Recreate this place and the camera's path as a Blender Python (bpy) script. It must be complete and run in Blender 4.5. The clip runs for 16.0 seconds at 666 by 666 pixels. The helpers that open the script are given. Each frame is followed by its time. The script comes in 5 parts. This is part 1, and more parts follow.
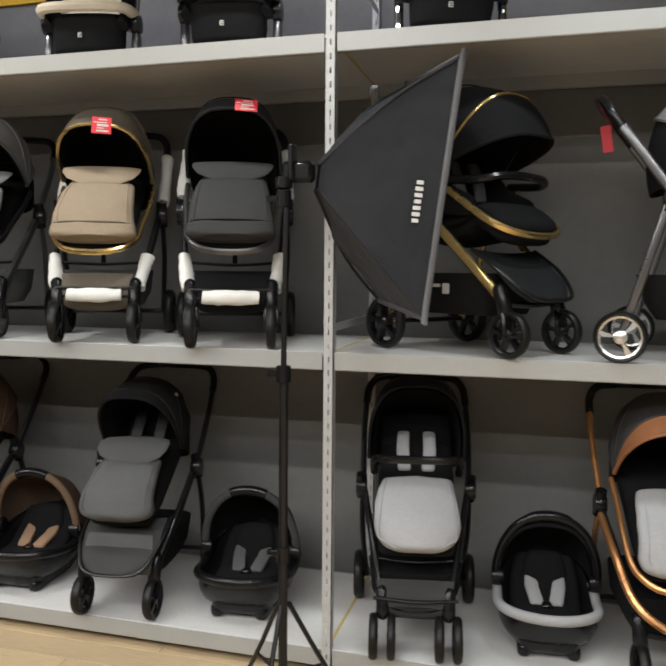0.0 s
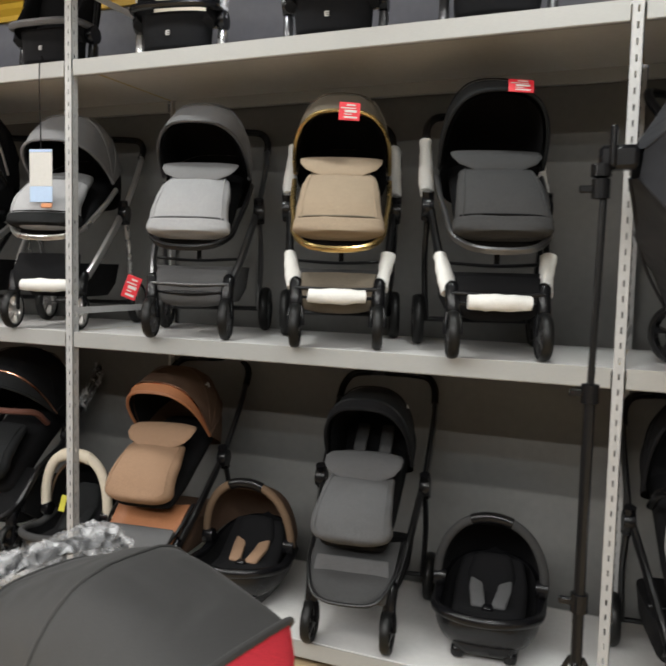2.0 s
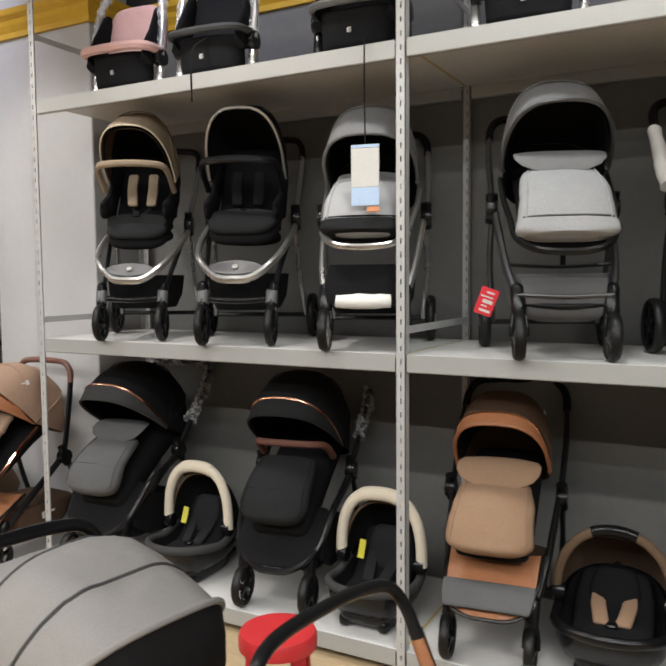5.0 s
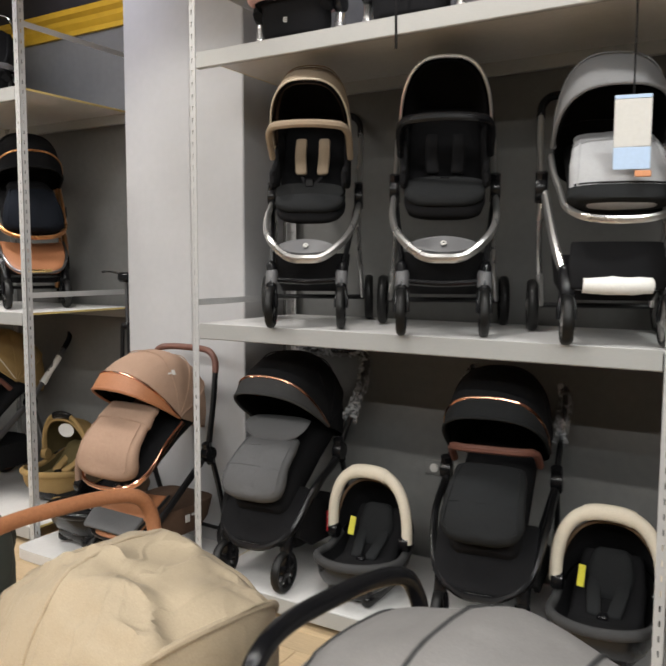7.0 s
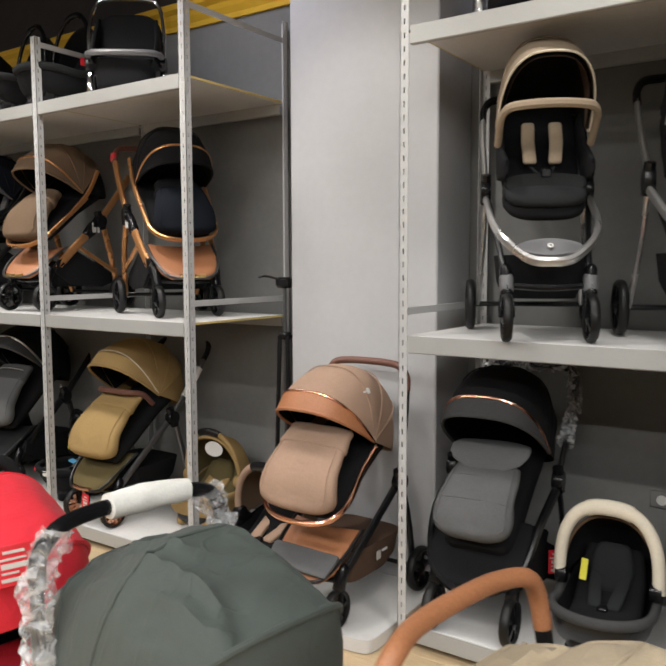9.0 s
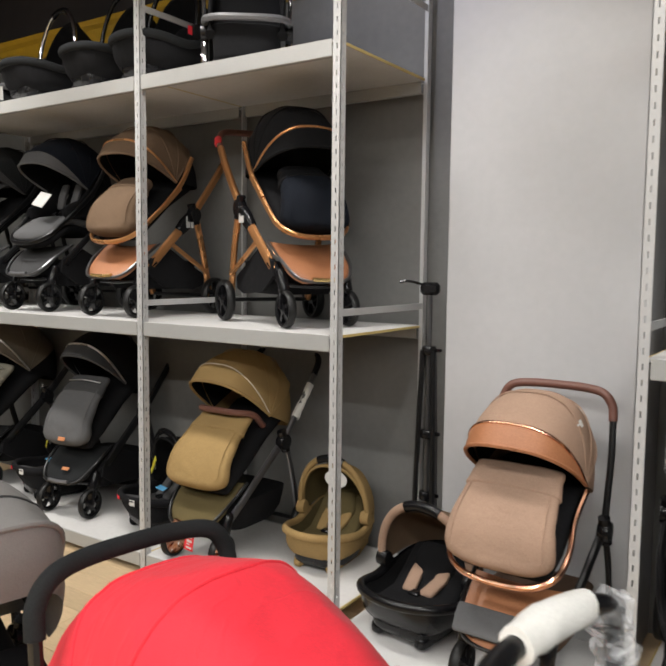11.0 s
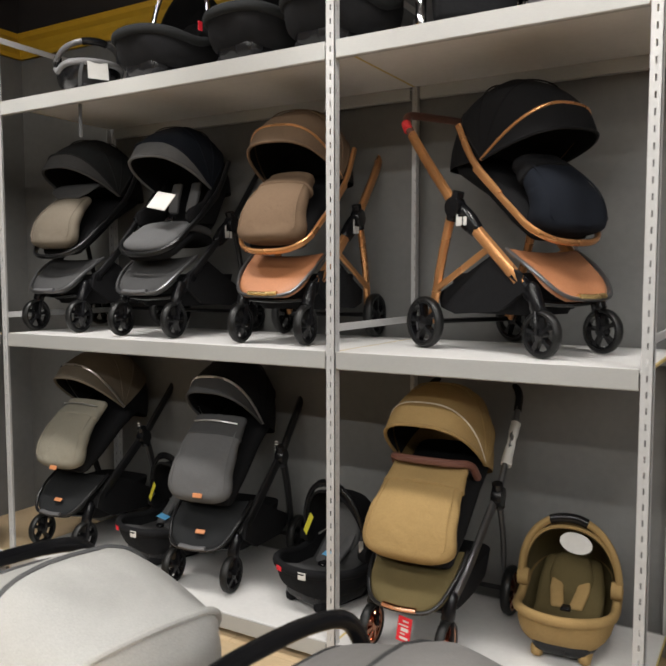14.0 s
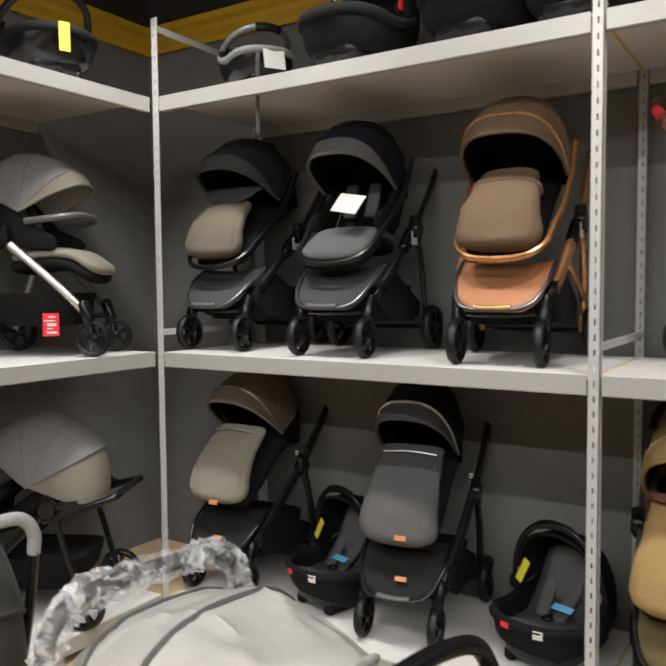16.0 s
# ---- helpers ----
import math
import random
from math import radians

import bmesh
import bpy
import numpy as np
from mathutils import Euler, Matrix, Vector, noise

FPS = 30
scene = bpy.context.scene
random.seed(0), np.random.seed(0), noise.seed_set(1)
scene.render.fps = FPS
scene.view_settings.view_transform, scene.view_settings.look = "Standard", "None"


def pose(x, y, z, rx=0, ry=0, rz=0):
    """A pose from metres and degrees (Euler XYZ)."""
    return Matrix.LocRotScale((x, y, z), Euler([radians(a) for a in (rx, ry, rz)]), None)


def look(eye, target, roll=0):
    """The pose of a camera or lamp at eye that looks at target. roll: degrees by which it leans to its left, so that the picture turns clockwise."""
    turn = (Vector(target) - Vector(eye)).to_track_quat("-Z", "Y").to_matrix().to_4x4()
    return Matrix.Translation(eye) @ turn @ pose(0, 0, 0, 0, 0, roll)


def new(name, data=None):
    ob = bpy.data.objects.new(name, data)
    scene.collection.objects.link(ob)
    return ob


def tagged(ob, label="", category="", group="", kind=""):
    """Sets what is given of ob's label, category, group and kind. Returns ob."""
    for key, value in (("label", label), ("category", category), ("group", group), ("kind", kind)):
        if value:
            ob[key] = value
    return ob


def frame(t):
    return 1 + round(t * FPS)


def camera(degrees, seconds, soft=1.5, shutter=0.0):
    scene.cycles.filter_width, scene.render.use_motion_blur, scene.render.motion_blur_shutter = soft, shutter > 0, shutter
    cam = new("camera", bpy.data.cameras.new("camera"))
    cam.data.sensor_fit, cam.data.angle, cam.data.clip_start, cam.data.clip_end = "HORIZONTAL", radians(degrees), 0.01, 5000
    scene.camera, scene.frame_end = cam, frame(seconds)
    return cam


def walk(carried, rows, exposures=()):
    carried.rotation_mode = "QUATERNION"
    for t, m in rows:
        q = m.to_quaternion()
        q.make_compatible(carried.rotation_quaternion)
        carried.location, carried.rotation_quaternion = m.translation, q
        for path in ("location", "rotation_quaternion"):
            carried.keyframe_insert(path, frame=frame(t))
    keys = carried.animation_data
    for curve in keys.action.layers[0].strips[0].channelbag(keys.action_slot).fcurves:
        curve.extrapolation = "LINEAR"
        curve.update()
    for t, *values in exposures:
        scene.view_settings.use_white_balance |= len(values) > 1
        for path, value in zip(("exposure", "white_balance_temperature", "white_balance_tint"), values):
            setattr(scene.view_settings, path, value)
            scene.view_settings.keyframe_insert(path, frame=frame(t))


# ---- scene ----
cam = camera(47.6, 16.0, soft=2.0, shutter=0.35)
METRES, EYE, TILT, LEAN, TURN = 7.0, 1.62, 0.0, 0.0, 15.3
ROWS = [
    (0.0, 0.0, 0.0, 0.0, 0.04, -4.77, -0.46),
    (0.5, -0.0179, 0.0119, -0.001, 2.38, -4.51, -0.7),
    (1.0, -0.0394, 0.0264, -0.0013, 4.39, -4.42, -0.98),
    (1.5, -0.0609, 0.0368, -0.0022, 6.18, -4.51, -1.28),
    (2.0, -0.0914, 0.0418, -0.0024, 7.62, -4.67, -1.39),
    (2.5, -0.1209, 0.0468, -0.0025, 8.94, -4.82, -1.46),
    (3.0, -0.1496, 0.0579, -0.004, 10.36, -4.79, -1.2),
    (3.5, -0.1788, 0.0698, -0.0027, 11.53, -4.59, -0.8),
    (4.0, -0.2118, 0.0717, -0.0019, 12.23, -4.27, -0.12),
    (6.5, -0.349, 0.1132, -0.002, 14.7, -4.98, -0.08),
    (7.0, -0.3794, 0.1295, -0.0057, 15.92, -5.31, -0.23),
    (7.5, -0.4039, 0.1492, -0.0038, 17.32, -5.68, -0.26),
    (8.0, -0.4339, 0.1545, -0.0046, 18.3, -5.65, -0.15),
    (8.5, -0.4663, 0.1526, -0.0023, 18.91, -5.43, 0.08),
    (9.0, -0.4971, 0.1585, -0.0047, 19.18, -5.18, 0.17),
    (11.5, -0.6553, 0.2173, -0.0036, 18.66, -5.03, -0.78),
    (12.0, -0.6839, 0.2314, -0.0026, 18.81, -4.94, -0.91),
    (12.5, -0.7209, 0.2322, -0.0022, 18.44, -4.91, -0.84),
    (13.0, -0.7531, 0.2372, -0.0017, 17.71, -4.82, -0.59),
    (13.5, -0.7856, 0.2493, -0.0026, 16.61, -4.61, -0.21),
    (14.0, -0.8148, 0.259, -0.003, 15.35, -4.28, 0.04),
    (14.5, -0.8495, 0.2641, -0.0029, 14.41, -4.01, 0.33),
    (15.0, -0.8823, 0.2689, -0.0023, 14.13, -3.85, 0.45),
    (15.5, -0.913, 0.2784, -0.0041, 15.16, -3.7, 0.53),
    (16.0, -0.942, 0.287, -0.0021, 17.09, -3.46, 0.46),
]
walk(cam, [(t, pose(0, 0, EYE, TILT, LEAN, TURN) @ pose(METRES * x, METRES * y, METRES * z, 90 + pitch, roll, yaw)) for t, x, y, z, yaw, pitch, roll in ROWS])

# ---- light ----
world = bpy.data.worlds.new("shop_air")
scene.world = world
world.use_nodes = True
world.node_tree.nodes["Background"].inputs["Color"].default_value = (0.9, 0.95, 1.0, 1)
world.node_tree.nodes["Background"].inputs["Strength"].default_value = 0.003
scene.view_settings.exposure = 0.0

CEIL = 3.75


def strip_light(name, y, watts, z=CEIL - 0.06, width=0.12, x0=-10.0, x1=2.0, color=(1.0, 0.97, 0.92)):
    data = bpy.data.lights.new(name, "AREA")
    data.shape, data.size, data.size_y = "RECTANGLE", x1 - x0, width
    data.energy, data.color = watts, color
    lamp = new(name, data)
    lamp.matrix_world = pose((x0 + x1) / 2, y, z)
    return lamp


def spot_light(x, y, watts, target, degrees=75, blend=0.6, color=(1.0, 0.965, 0.92)):
    data = bpy.data.lights.new("unseen_spot", "SPOT")
    data.energy, data.color, data.spot_size, data.spot_blend = watts, color, radians(degrees), blend
    data.shadow_soft_size = 0.13
    lamp = new("unseen_spot", data)
    lamp.matrix_world = look((x, y, CEIL - 0.12), target)
    return lamp


strip_light("unseen_strip", -0.5, 320)
strip_light("unseen_strip", -2.6, 370)
# extra cool strip added as fill over the east end; no known fixture
strip_light("unseen_strip", -1.5, 85, x0=-3.2, x1=2.2, color=(0.86, 0.95, 1.0))
for sx in (0.6, -1.0, -2.5, -4.0, -5.6, -6.9, -8.1, -9.1):
    spot_light(sx, 2.05, 140 if sx == -6.9 else 122 if sx < -8 else 112 if sx < -5 else 102 if sx < -3 else 86, (sx, 2.95, 1.2), color=(1.0, 0.965, 0.92) if sx < -3 else (0.95, 0.985, 0.95) if sx < -0.5 else (0.88, 0.97, 1.0))

for sx in (-0.6, -2.3, -4.3, -6.3):
    spot_light(sx, 2.3, 52, (sx, 3.6, 3.0), 80, 0.8, (0.8, 0.82, 1.0))

# pair of spots added only to brighten the side shelves; no known fixture
for sy in (2.1, 0.9):
    spot_light(-8.75, sy, 130, (-9.75, sy + 0.1, 1.3))

# ---- materials ----


def surface(name, color, rough=0.6, metal=0.0, grain=0.0, scale=40.0, blotch=0.0, bump=0.0, stretch=(1, 1, 1), coat=0.0, sheen=0.0, random_shade=0.0):
    """A plain surface with fine grain, large blotches and relief, in object space."""
    m = bpy.data.materials.new(name)
    m.use_nodes = True
    nt = m.node_tree
    nd, ln = nt.nodes, nt.links
    b = nd["Principled BSDF"]
    b.inputs["Roughness"].default_value, b.inputs["Metallic"].default_value = rough, metal
    b.inputs["Coat Weight"].default_value, b.inputs["Sheen Weight"].default_value = coat, sheen
    tc, mp = nd.new("ShaderNodeTexCoord"), nd.new("ShaderNodeMapping")
    mp.inputs["Scale"].default_value = stretch
    ln.new(tc.outputs["Object"], mp.inputs["Vector"])
    fine, big = nd.new("ShaderNodeTexNoise"), nd.new("ShaderNodeTexNoise")
    fine.inputs["Scale"].default_value, fine.inputs["Detail"].default_value = scale, 4
    big.inputs["Scale"].default_value, big.inputs["Detail"].default_value = 3.0, 5
    ln.new(mp.outputs["Vector"], fine.inputs["Vector"])
    ln.new(tc.outputs["Object"], big.inputs["Vector"])

    def swing(node, amount):
        r = nd.new("ShaderNodeMapRange")
        r.inputs["From Min"].default_value, r.inputs["From Max"].default_value = 0.3, 0.7
        r.inputs["To Min"].default_value, r.inputs["To Max"].default_value = 1 - amount, 1 + amount
        ln.new(node, r.inputs["Value"])
        return r.outputs["Result"]

    mul = nd.new("ShaderNodeMath")
    mul.operation = "MULTIPLY"
    ln.new(swing(fine.outputs["Fac"], grain), mul.inputs[0])
    ln.new(swing(big.outputs["Fac"], blotch), mul.inputs[1])
    shade = mul.outputs[0]
    if random_shade:
        info, m2 = nd.new("ShaderNodeObjectInfo"), nd.new("ShaderNodeMath")
        rr = nd.new("ShaderNodeMapRange")
        rr.inputs["To Min"].default_value, rr.inputs["To Max"].default_value = 1 - random_shade, 1 + random_shade
        ln.new(info.outputs["Random"], rr.inputs["Value"])
        m2.operation = "MULTIPLY"
        ln.new(shade, m2.inputs[0])
        ln.new(rr.outputs["Result"], m2.inputs[1])
        shade = m2.outputs[0]
    mix = nd.new("ShaderNodeVectorMath")
    mix.operation = "SCALE"
    mix.inputs[0].default_value = color
    ln.new(shade, mix.inputs["Scale"])
    ln.new(mix.outputs["Vector"], b.inputs["Base Color"])
    rv = nd.new("ShaderNodeMapRange")
    rv.inputs["To Min"].default_value, rv.inputs["To Max"].default_value = max(0.02, rough - 0.08), min(1, rough + 0.1)
    ln.new(big.outputs["Fac"], rv.inputs["Value"])
    ln.new(rv.outputs["Result"], b.inputs["Roughness"])
    if bump:
        bp = nd.new("ShaderNodeBump")
        bp.inputs["Strength"].default_value, bp.inputs["Distance"].default_value = bump, 0.004
        ln.new(fine.outputs["Fac"], bp.inputs["Height"])
        ln.new(bp.outputs["Normal"], b.inputs["Normal"])
    return m


def fabric(name, color, rough=0.9):
    m = surface(name, color, rough, grain=0.2, scale=420, blotch=0.1, bump=0.3)
    nd, ln = m.node_tree.nodes, m.node_tree.links
    fine = next(n for n in nd if n.type == "BUMP")
    tc, n, bp = nd.new("ShaderNodeTexCoord"), nd.new("ShaderNodeTexNoise"), nd.new("ShaderNodeBump")
    n.inputs["Scale"].default_value, n.inputs["Detail"].default_value, n.inputs["Distortion"].default_value = 14, 2.5, 0.7
    bp.inputs["Strength"].default_value, bp.inputs["Distance"].default_value = 0.4, 0.012
    ln.new(tc.outputs["Object"], n.inputs["Vector"])
    ln.new(n.outputs["Fac"], bp.inputs["Height"])
    ln.new(bp.outputs["Normal"], fine.inputs["Normal"])
    m.node_tree.nodes["Principled BSDF"].inputs["Specular IOR Level"].default_value = 0.14
    return m


def crinkle(name, color, creased=0.0):
    """Thin cover cloth with soft folds and, where creased, sharp ones."""
    m = surface(name, color, 0.8, grain=0.1, scale=380, blotch=0.1, sheen=0.05)
    nd, ln = m.node_tree.nodes, m.node_tree.links
    tc, n, bp = nd.new("ShaderNodeTexCoord"), nd.new("ShaderNodeTexNoise"), nd.new("ShaderNodeBump")
    n.inputs["Scale"].default_value, n.inputs["Detail"].default_value, n.inputs["Distortion"].default_value = 6, 2, 0.3
    bp.inputs["Strength"].default_value, bp.inputs["Distance"].default_value = 0.55, 0.035
    ln.new(tc.outputs["Object"], n.inputs["Vector"])
    # sharp creases where a stretched noise crosses its middle value
    crease, ridge, add = nd.new("ShaderNodeTexNoise"), nd.new("ShaderNodeMapRange"), nd.new("ShaderNodeMath")
    mp, off, mag = nd.new("ShaderNodeMapping"), nd.new("ShaderNodeMath"), nd.new("ShaderNodeMath")
    mp.inputs["Scale"].default_value = (1.0, 1.8, 0.7)
    mp.inputs["Rotation"].default_value = (0.5, 0.3, 0.2)
    crease.inputs["Scale"].default_value, crease.inputs["Detail"].default_value, crease.inputs["Distortion"].default_value = 7, 1.5, 0.8
    off.operation, mag.operation, add.operation = "SUBTRACT", "ABSOLUTE", "ADD"
    off.inputs[1].default_value = 0.5
    ridge.inputs["From Min"].default_value, ridge.inputs["From Max"].default_value = 0.0, 0.07
    ridge.inputs["To Min"].default_value, ridge.inputs["To Max"].default_value = creased, 0.0
    ln.new(tc.outputs["Object"], mp.inputs["Vector"])
    ln.new(mp.outputs["Vector"], crease.inputs["Vector"])
    ln.new(crease.outputs["Fac"], off.inputs[0])
    ln.new(off.outputs[0], mag.inputs[0])
    ln.new(mag.outputs[0], ridge.inputs["Value"])
    ln.new(n.outputs["Fac"], add.inputs[0])
    ln.new(ridge.outputs["Result"], add.inputs[1])
    ln.new(add.outputs[0], bp.inputs["Height"])
    ln.new(bp.outputs["Normal"], nd["Principled BSDF"].inputs["Normal"])
    return m


BLACK = fabric("black_cloth", (0.009, 0.009, 0.01))
NAVY = fabric("blue_black_cloth", (0.008, 0.01, 0.015))
CHARCOAL = fabric("charcoal_cloth", (0.017, 0.018, 0.019))
DARKGREY = fabric("dark_grey_cloth", (0.052, 0.052, 0.053))
MIDGREY = fabric("mid_grey_cloth", (0.1, 0.1, 0.103))
GREY = fabric("grey_cloth", (0.19, 0.19, 0.195))
LIGHTGREY = fabric("light_grey_cloth", (0.36, 0.36, 0.37))
BEIGE = fabric("beige_cloth", (0.3, 0.235, 0.17))
TAUPE = fabric("taupe_cloth", (0.135, 0.115, 0.09))
BROWN = fabric("brown_cloth", (0.1, 0.062, 0.043))
CAMEL = fabric("camel_cloth", (0.29, 0.185, 0.12))
ROSE = fabric("rose_beige_cloth", (0.33, 0.22, 0.16))
TAN = fabric("tan_cloth", (0.3, 0.2, 0.085))
OLIVE = fabric("olive_cloth", (0.1, 0.078, 0.035))
MOCHA = fabric("mocha_cloth", (0.15, 0.1, 0.065))
STONE = fabric("stone_cloth", (0.22, 0.205, 0.165))
PINK = fabric("pink_cloth", (0.6, 0.38, 0.35))
CREAM = fabric("cream_cloth", (0.6, 0.53, 0.42))
KHAKI = crinkle("khaki_cover", (0.36, 0.29, 0.2), 0.09)
GREEN = crinkle("dark_green_cover", (0.05, 0.062, 0.056), 0.06)
RED = crinkle("red_cover", (0.75, 0.02, 0.04), 0.05)
WHITEGREY = crinkle("silver_grey_cover", (0.43, 0.425, 0.41))
ASHGREY = crinkle("ash_grey_cover", (0.2, 0.19, 0.185))
BLACKCOVER = crinkle("black_cover", (0.03, 0.03, 0.03))
BROWNCOVER = crinkle("brown_cover", (0.165, 0.12, 0.097))
SOFTCLOTH = crinkle("softbox_cloth", (0.017, 0.018, 0.022))
SOFTCLOTH.node_tree.nodes["Principled BSDF"].inputs["Specular IOR Level"].default_value = 0.3
CORAL = fabric("coral_red_cloth", (0.7, 0.05, 0.08))
LEATHER = surface("cognac_leather", (0.335, 0.138, 0.062), 0.5, grain=0.1, scale=150, blotch=0.12, bump=0.2)
DARKLEATHER = surface("dark_brown_leather", (0.13, 0.055, 0.04), 0.45, grain=0.1, scale=150, blotch=0.1, bump=0.2)
PLASTIC = surface("black_plastic", (0.006, 0.006, 0.007), 0.24, grain=0.08, scale=200, bump=0.04)
GREYPLASTIC = surface("grey_plastic", (0.1, 0.1, 0.105), 0.45, grain=0.06, scale=200, bump=0.06)
RUBBER = surface("tyre_rubber", (0.006, 0.006, 0.006), 0.42, grain=0.15, scale=120, bump=0.12)
for m in (PLASTIC, RUBBER):
    m.node_tree.nodes["Principled BSDF"].inputs["Specular IOR Level"].default_value = 0.32
BLACKMETAL = surface("black_painted_tube", (0.01, 0.01, 0.011), 0.32, metal=0.3, grain=0.05, scale=90)
GREYMETAL = surface("gunmetal_tube", (0.14, 0.14, 0.145), 0.3, metal=0.8, grain=0.05, scale=90)
SILVER = surface("silver_tube", (0.62, 0.61, 0.6), 0.28, metal=0.85, grain=0.04, scale=90)
CHROME = surface("chrome", (0.8, 0.8, 0.82), 0.12, metal=1.0, grain=0.02, scale=60)
COPPER = surface("copper_tube", (0.56, 0.27, 0.11), 0.28, metal=0.7, grain=0.04, scale=90)
ROSEGOLD = surface("rose_gold_trim", (0.7, 0.36, 0.24), 0.15, metal=1.0, grain=0.04, scale=60)
GOLD = surface("gold_trim", (0.66, 0.47, 0.2), 0.25, metal=0.9, grain=0.04, scale=60)
FOAM = surface("white_foam", (0.74, 0.73, 0.7), 0.85, grain=0.05, scale=160, blotch=0.05, bump=0.2)
CREAMFOAM = surface("cream_sleeve", (0.72, 0.65, 0.53), 0.8, grain=0.05, scale=160, blotch=0.05, bump=0.2)
REDCARD = surface("red_card", (0.62, 0.015, 0.03), 0.5, grain=0.03, scale=80)
WHITECARD = surface("white_card", (0.56, 0.55, 0.53), 0.55, grain=0.03, scale=80, blotch=0.03)
BLUECARD = surface("light_blue_card", (0.12, 0.42, 0.72), 0.5, grain=0.03, scale=80)
PALEBLUE = surface("pale_blue_card", (0.42, 0.55, 0.75), 0.5, grain=0.03, scale=80)
YELLOWCARD = surface("yellow_card", (0.75, 0.68, 0.06), 0.5, grain=0.03, scale=80)
ORANGE = surface("orange_leather_label", (0.5, 0.2, 0.08), 0.55, grain=0.05, scale=100)
REDPLASTIC = surface("red_plastic", (0.6, 0.035, 0.04), 0.4, grain=0.04, scale=80)
SHELFMETAL = surface("grey_shelf_paint", (0.365, 0.365, 0.355), 0.38, metal=0.1, grain=0.03, scale=60, blotch=0.04, stretch=(1, 6, 6))
POSTMETAL = surface("grey_post_paint", (0.46, 0.46, 0.46), 0.4, metal=0.1, grain=0.04, scale=60, blotch=0.05)
BOARD = surface("white_shelf_board", (0.64, 0.63, 0.62), 0.4, grain=0.03, scale=40, blotch=0.06)
BOARDEDGE = surface("raw_board_edge", (0.55, 0.42, 0.16), 0.7, grain=0.15, scale=300)
WALLGREY = surface("grey_wall_paint", (0.155, 0.155, 0.15), 0.75, grain=0.05, scale=25, blotch=0.08, bump=0.1)
PILLARPAINT = surface("light_grey_wall_paint", (0.42, 0.42, 0.43), 0.7, grain=0.02, scale=25, blotch=0.04, bump=0.06)
YELLOW = surface("yellow_moulding_paint", (0.55, 0.33, 0.02), 0.5, grain=0.04, scale=20, blotch=0.06)
CEILDARK = surface("dark_ceiling_paint", (0.02, 0.017, 0.018), 0.85, grain=0.1, scale=10, blotch=0.2)
PLANK = surface("maple_plank", (0.55, 0.41, 0.25), 0.38, grain=0.1, scale=14, blotch=0.07, stretch=(1, 12, 12), random_shade=0.09, bump=0.03)
JOINT = surface("plank_joint", (0.12, 0.08, 0.045), 0.9, grain=0.1, scale=60)


def glassy(name, color, rough, alpha):
    m = surface(name, color, rough, grain=0.1, scale=60, bump=0.6)
    m.node_tree.nodes["Principled BSDF"].inputs["Transmission Weight"].default_value = alpha
    return m


def film_wrap(name):
    """Crumpled clear film: mostly see-through, milky along its folds, with sharp glints."""
    m = glassy(name, (0.85, 0.86, 0.88), 0.1, 0.0)
    nd, ln = m.node_tree.nodes, m.node_tree.links
    b = nd["Principled BSDF"]
    b.inputs["Specular IOR Level"].default_value = 1.0
    tc, n, r = nd.new("ShaderNodeTexCoord"), nd.new("ShaderNodeTexNoise"), nd.new("ShaderNodeMapRange")
    n.inputs["Scale"].default_value, n.inputs["Detail"].default_value, n.inputs["Distortion"].default_value = 22, 2, 1.0
    r.inputs["From Min"].default_value, r.inputs["From Max"].default_value = 0.42, 0.68
    r.inputs["To Min"].default_value, r.inputs["To Max"].default_value = 0.1, 0.6
    ln.new(tc.outputs["Object"], n.inputs["Vector"])
    ln.new(n.outputs["Fac"], r.inputs["Value"])
    ln.new(r.outputs["Result"], b.inputs["Alpha"])
    return m


CLEARWRAP = film_wrap("clear_plastic_wrap")

# ---- mesh tools ----


def part(name, bm, material, parent, label="", smooth=True):
    me = bpy.data.meshes.new(name)
    bmesh.ops.recalc_face_normals(bm, faces=bm.faces)
    bm.to_mesh(me)
    bm.free()
    me.materials.append(material)
    if smooth:
        me.polygons.foreach_set("use_smooth", [True] * len(me.polygons))
        me.set_sharp_from_angle(angle=radians(42))
    ob = new(name, me)
    if parent:
        ob.parent = parent
    if label:
        ob["label"] = label
    return ob


def spline(pts, sub=5, closed=False):
    pts = [Vector(p) for p in pts]
    if len(pts) < 3:
        return pts
    n, out = len(pts), []
    for i in range(n if closed else n - 1):
        p1, p2 = pts[i], pts[(i + 1) % n]
        p0 = pts[i - 1] if (i or closed) else p1 * 2 - p2
        p3 = pts[(i + 2) % n] if (i + 2 < n or closed) else p2 * 2 - p1
        for k in range(sub):
            t = k / sub
            out.append(0.5 * (2 * p1 + (p2 - p0) * t + (2 * p0 - 5 * p1 + 4 * p2 - p3) * t * t + (3 * p1 - p0 - 3 * p2 + p3) * t ** 3))
    if not closed:
        out.append(pts[-1])
    return out


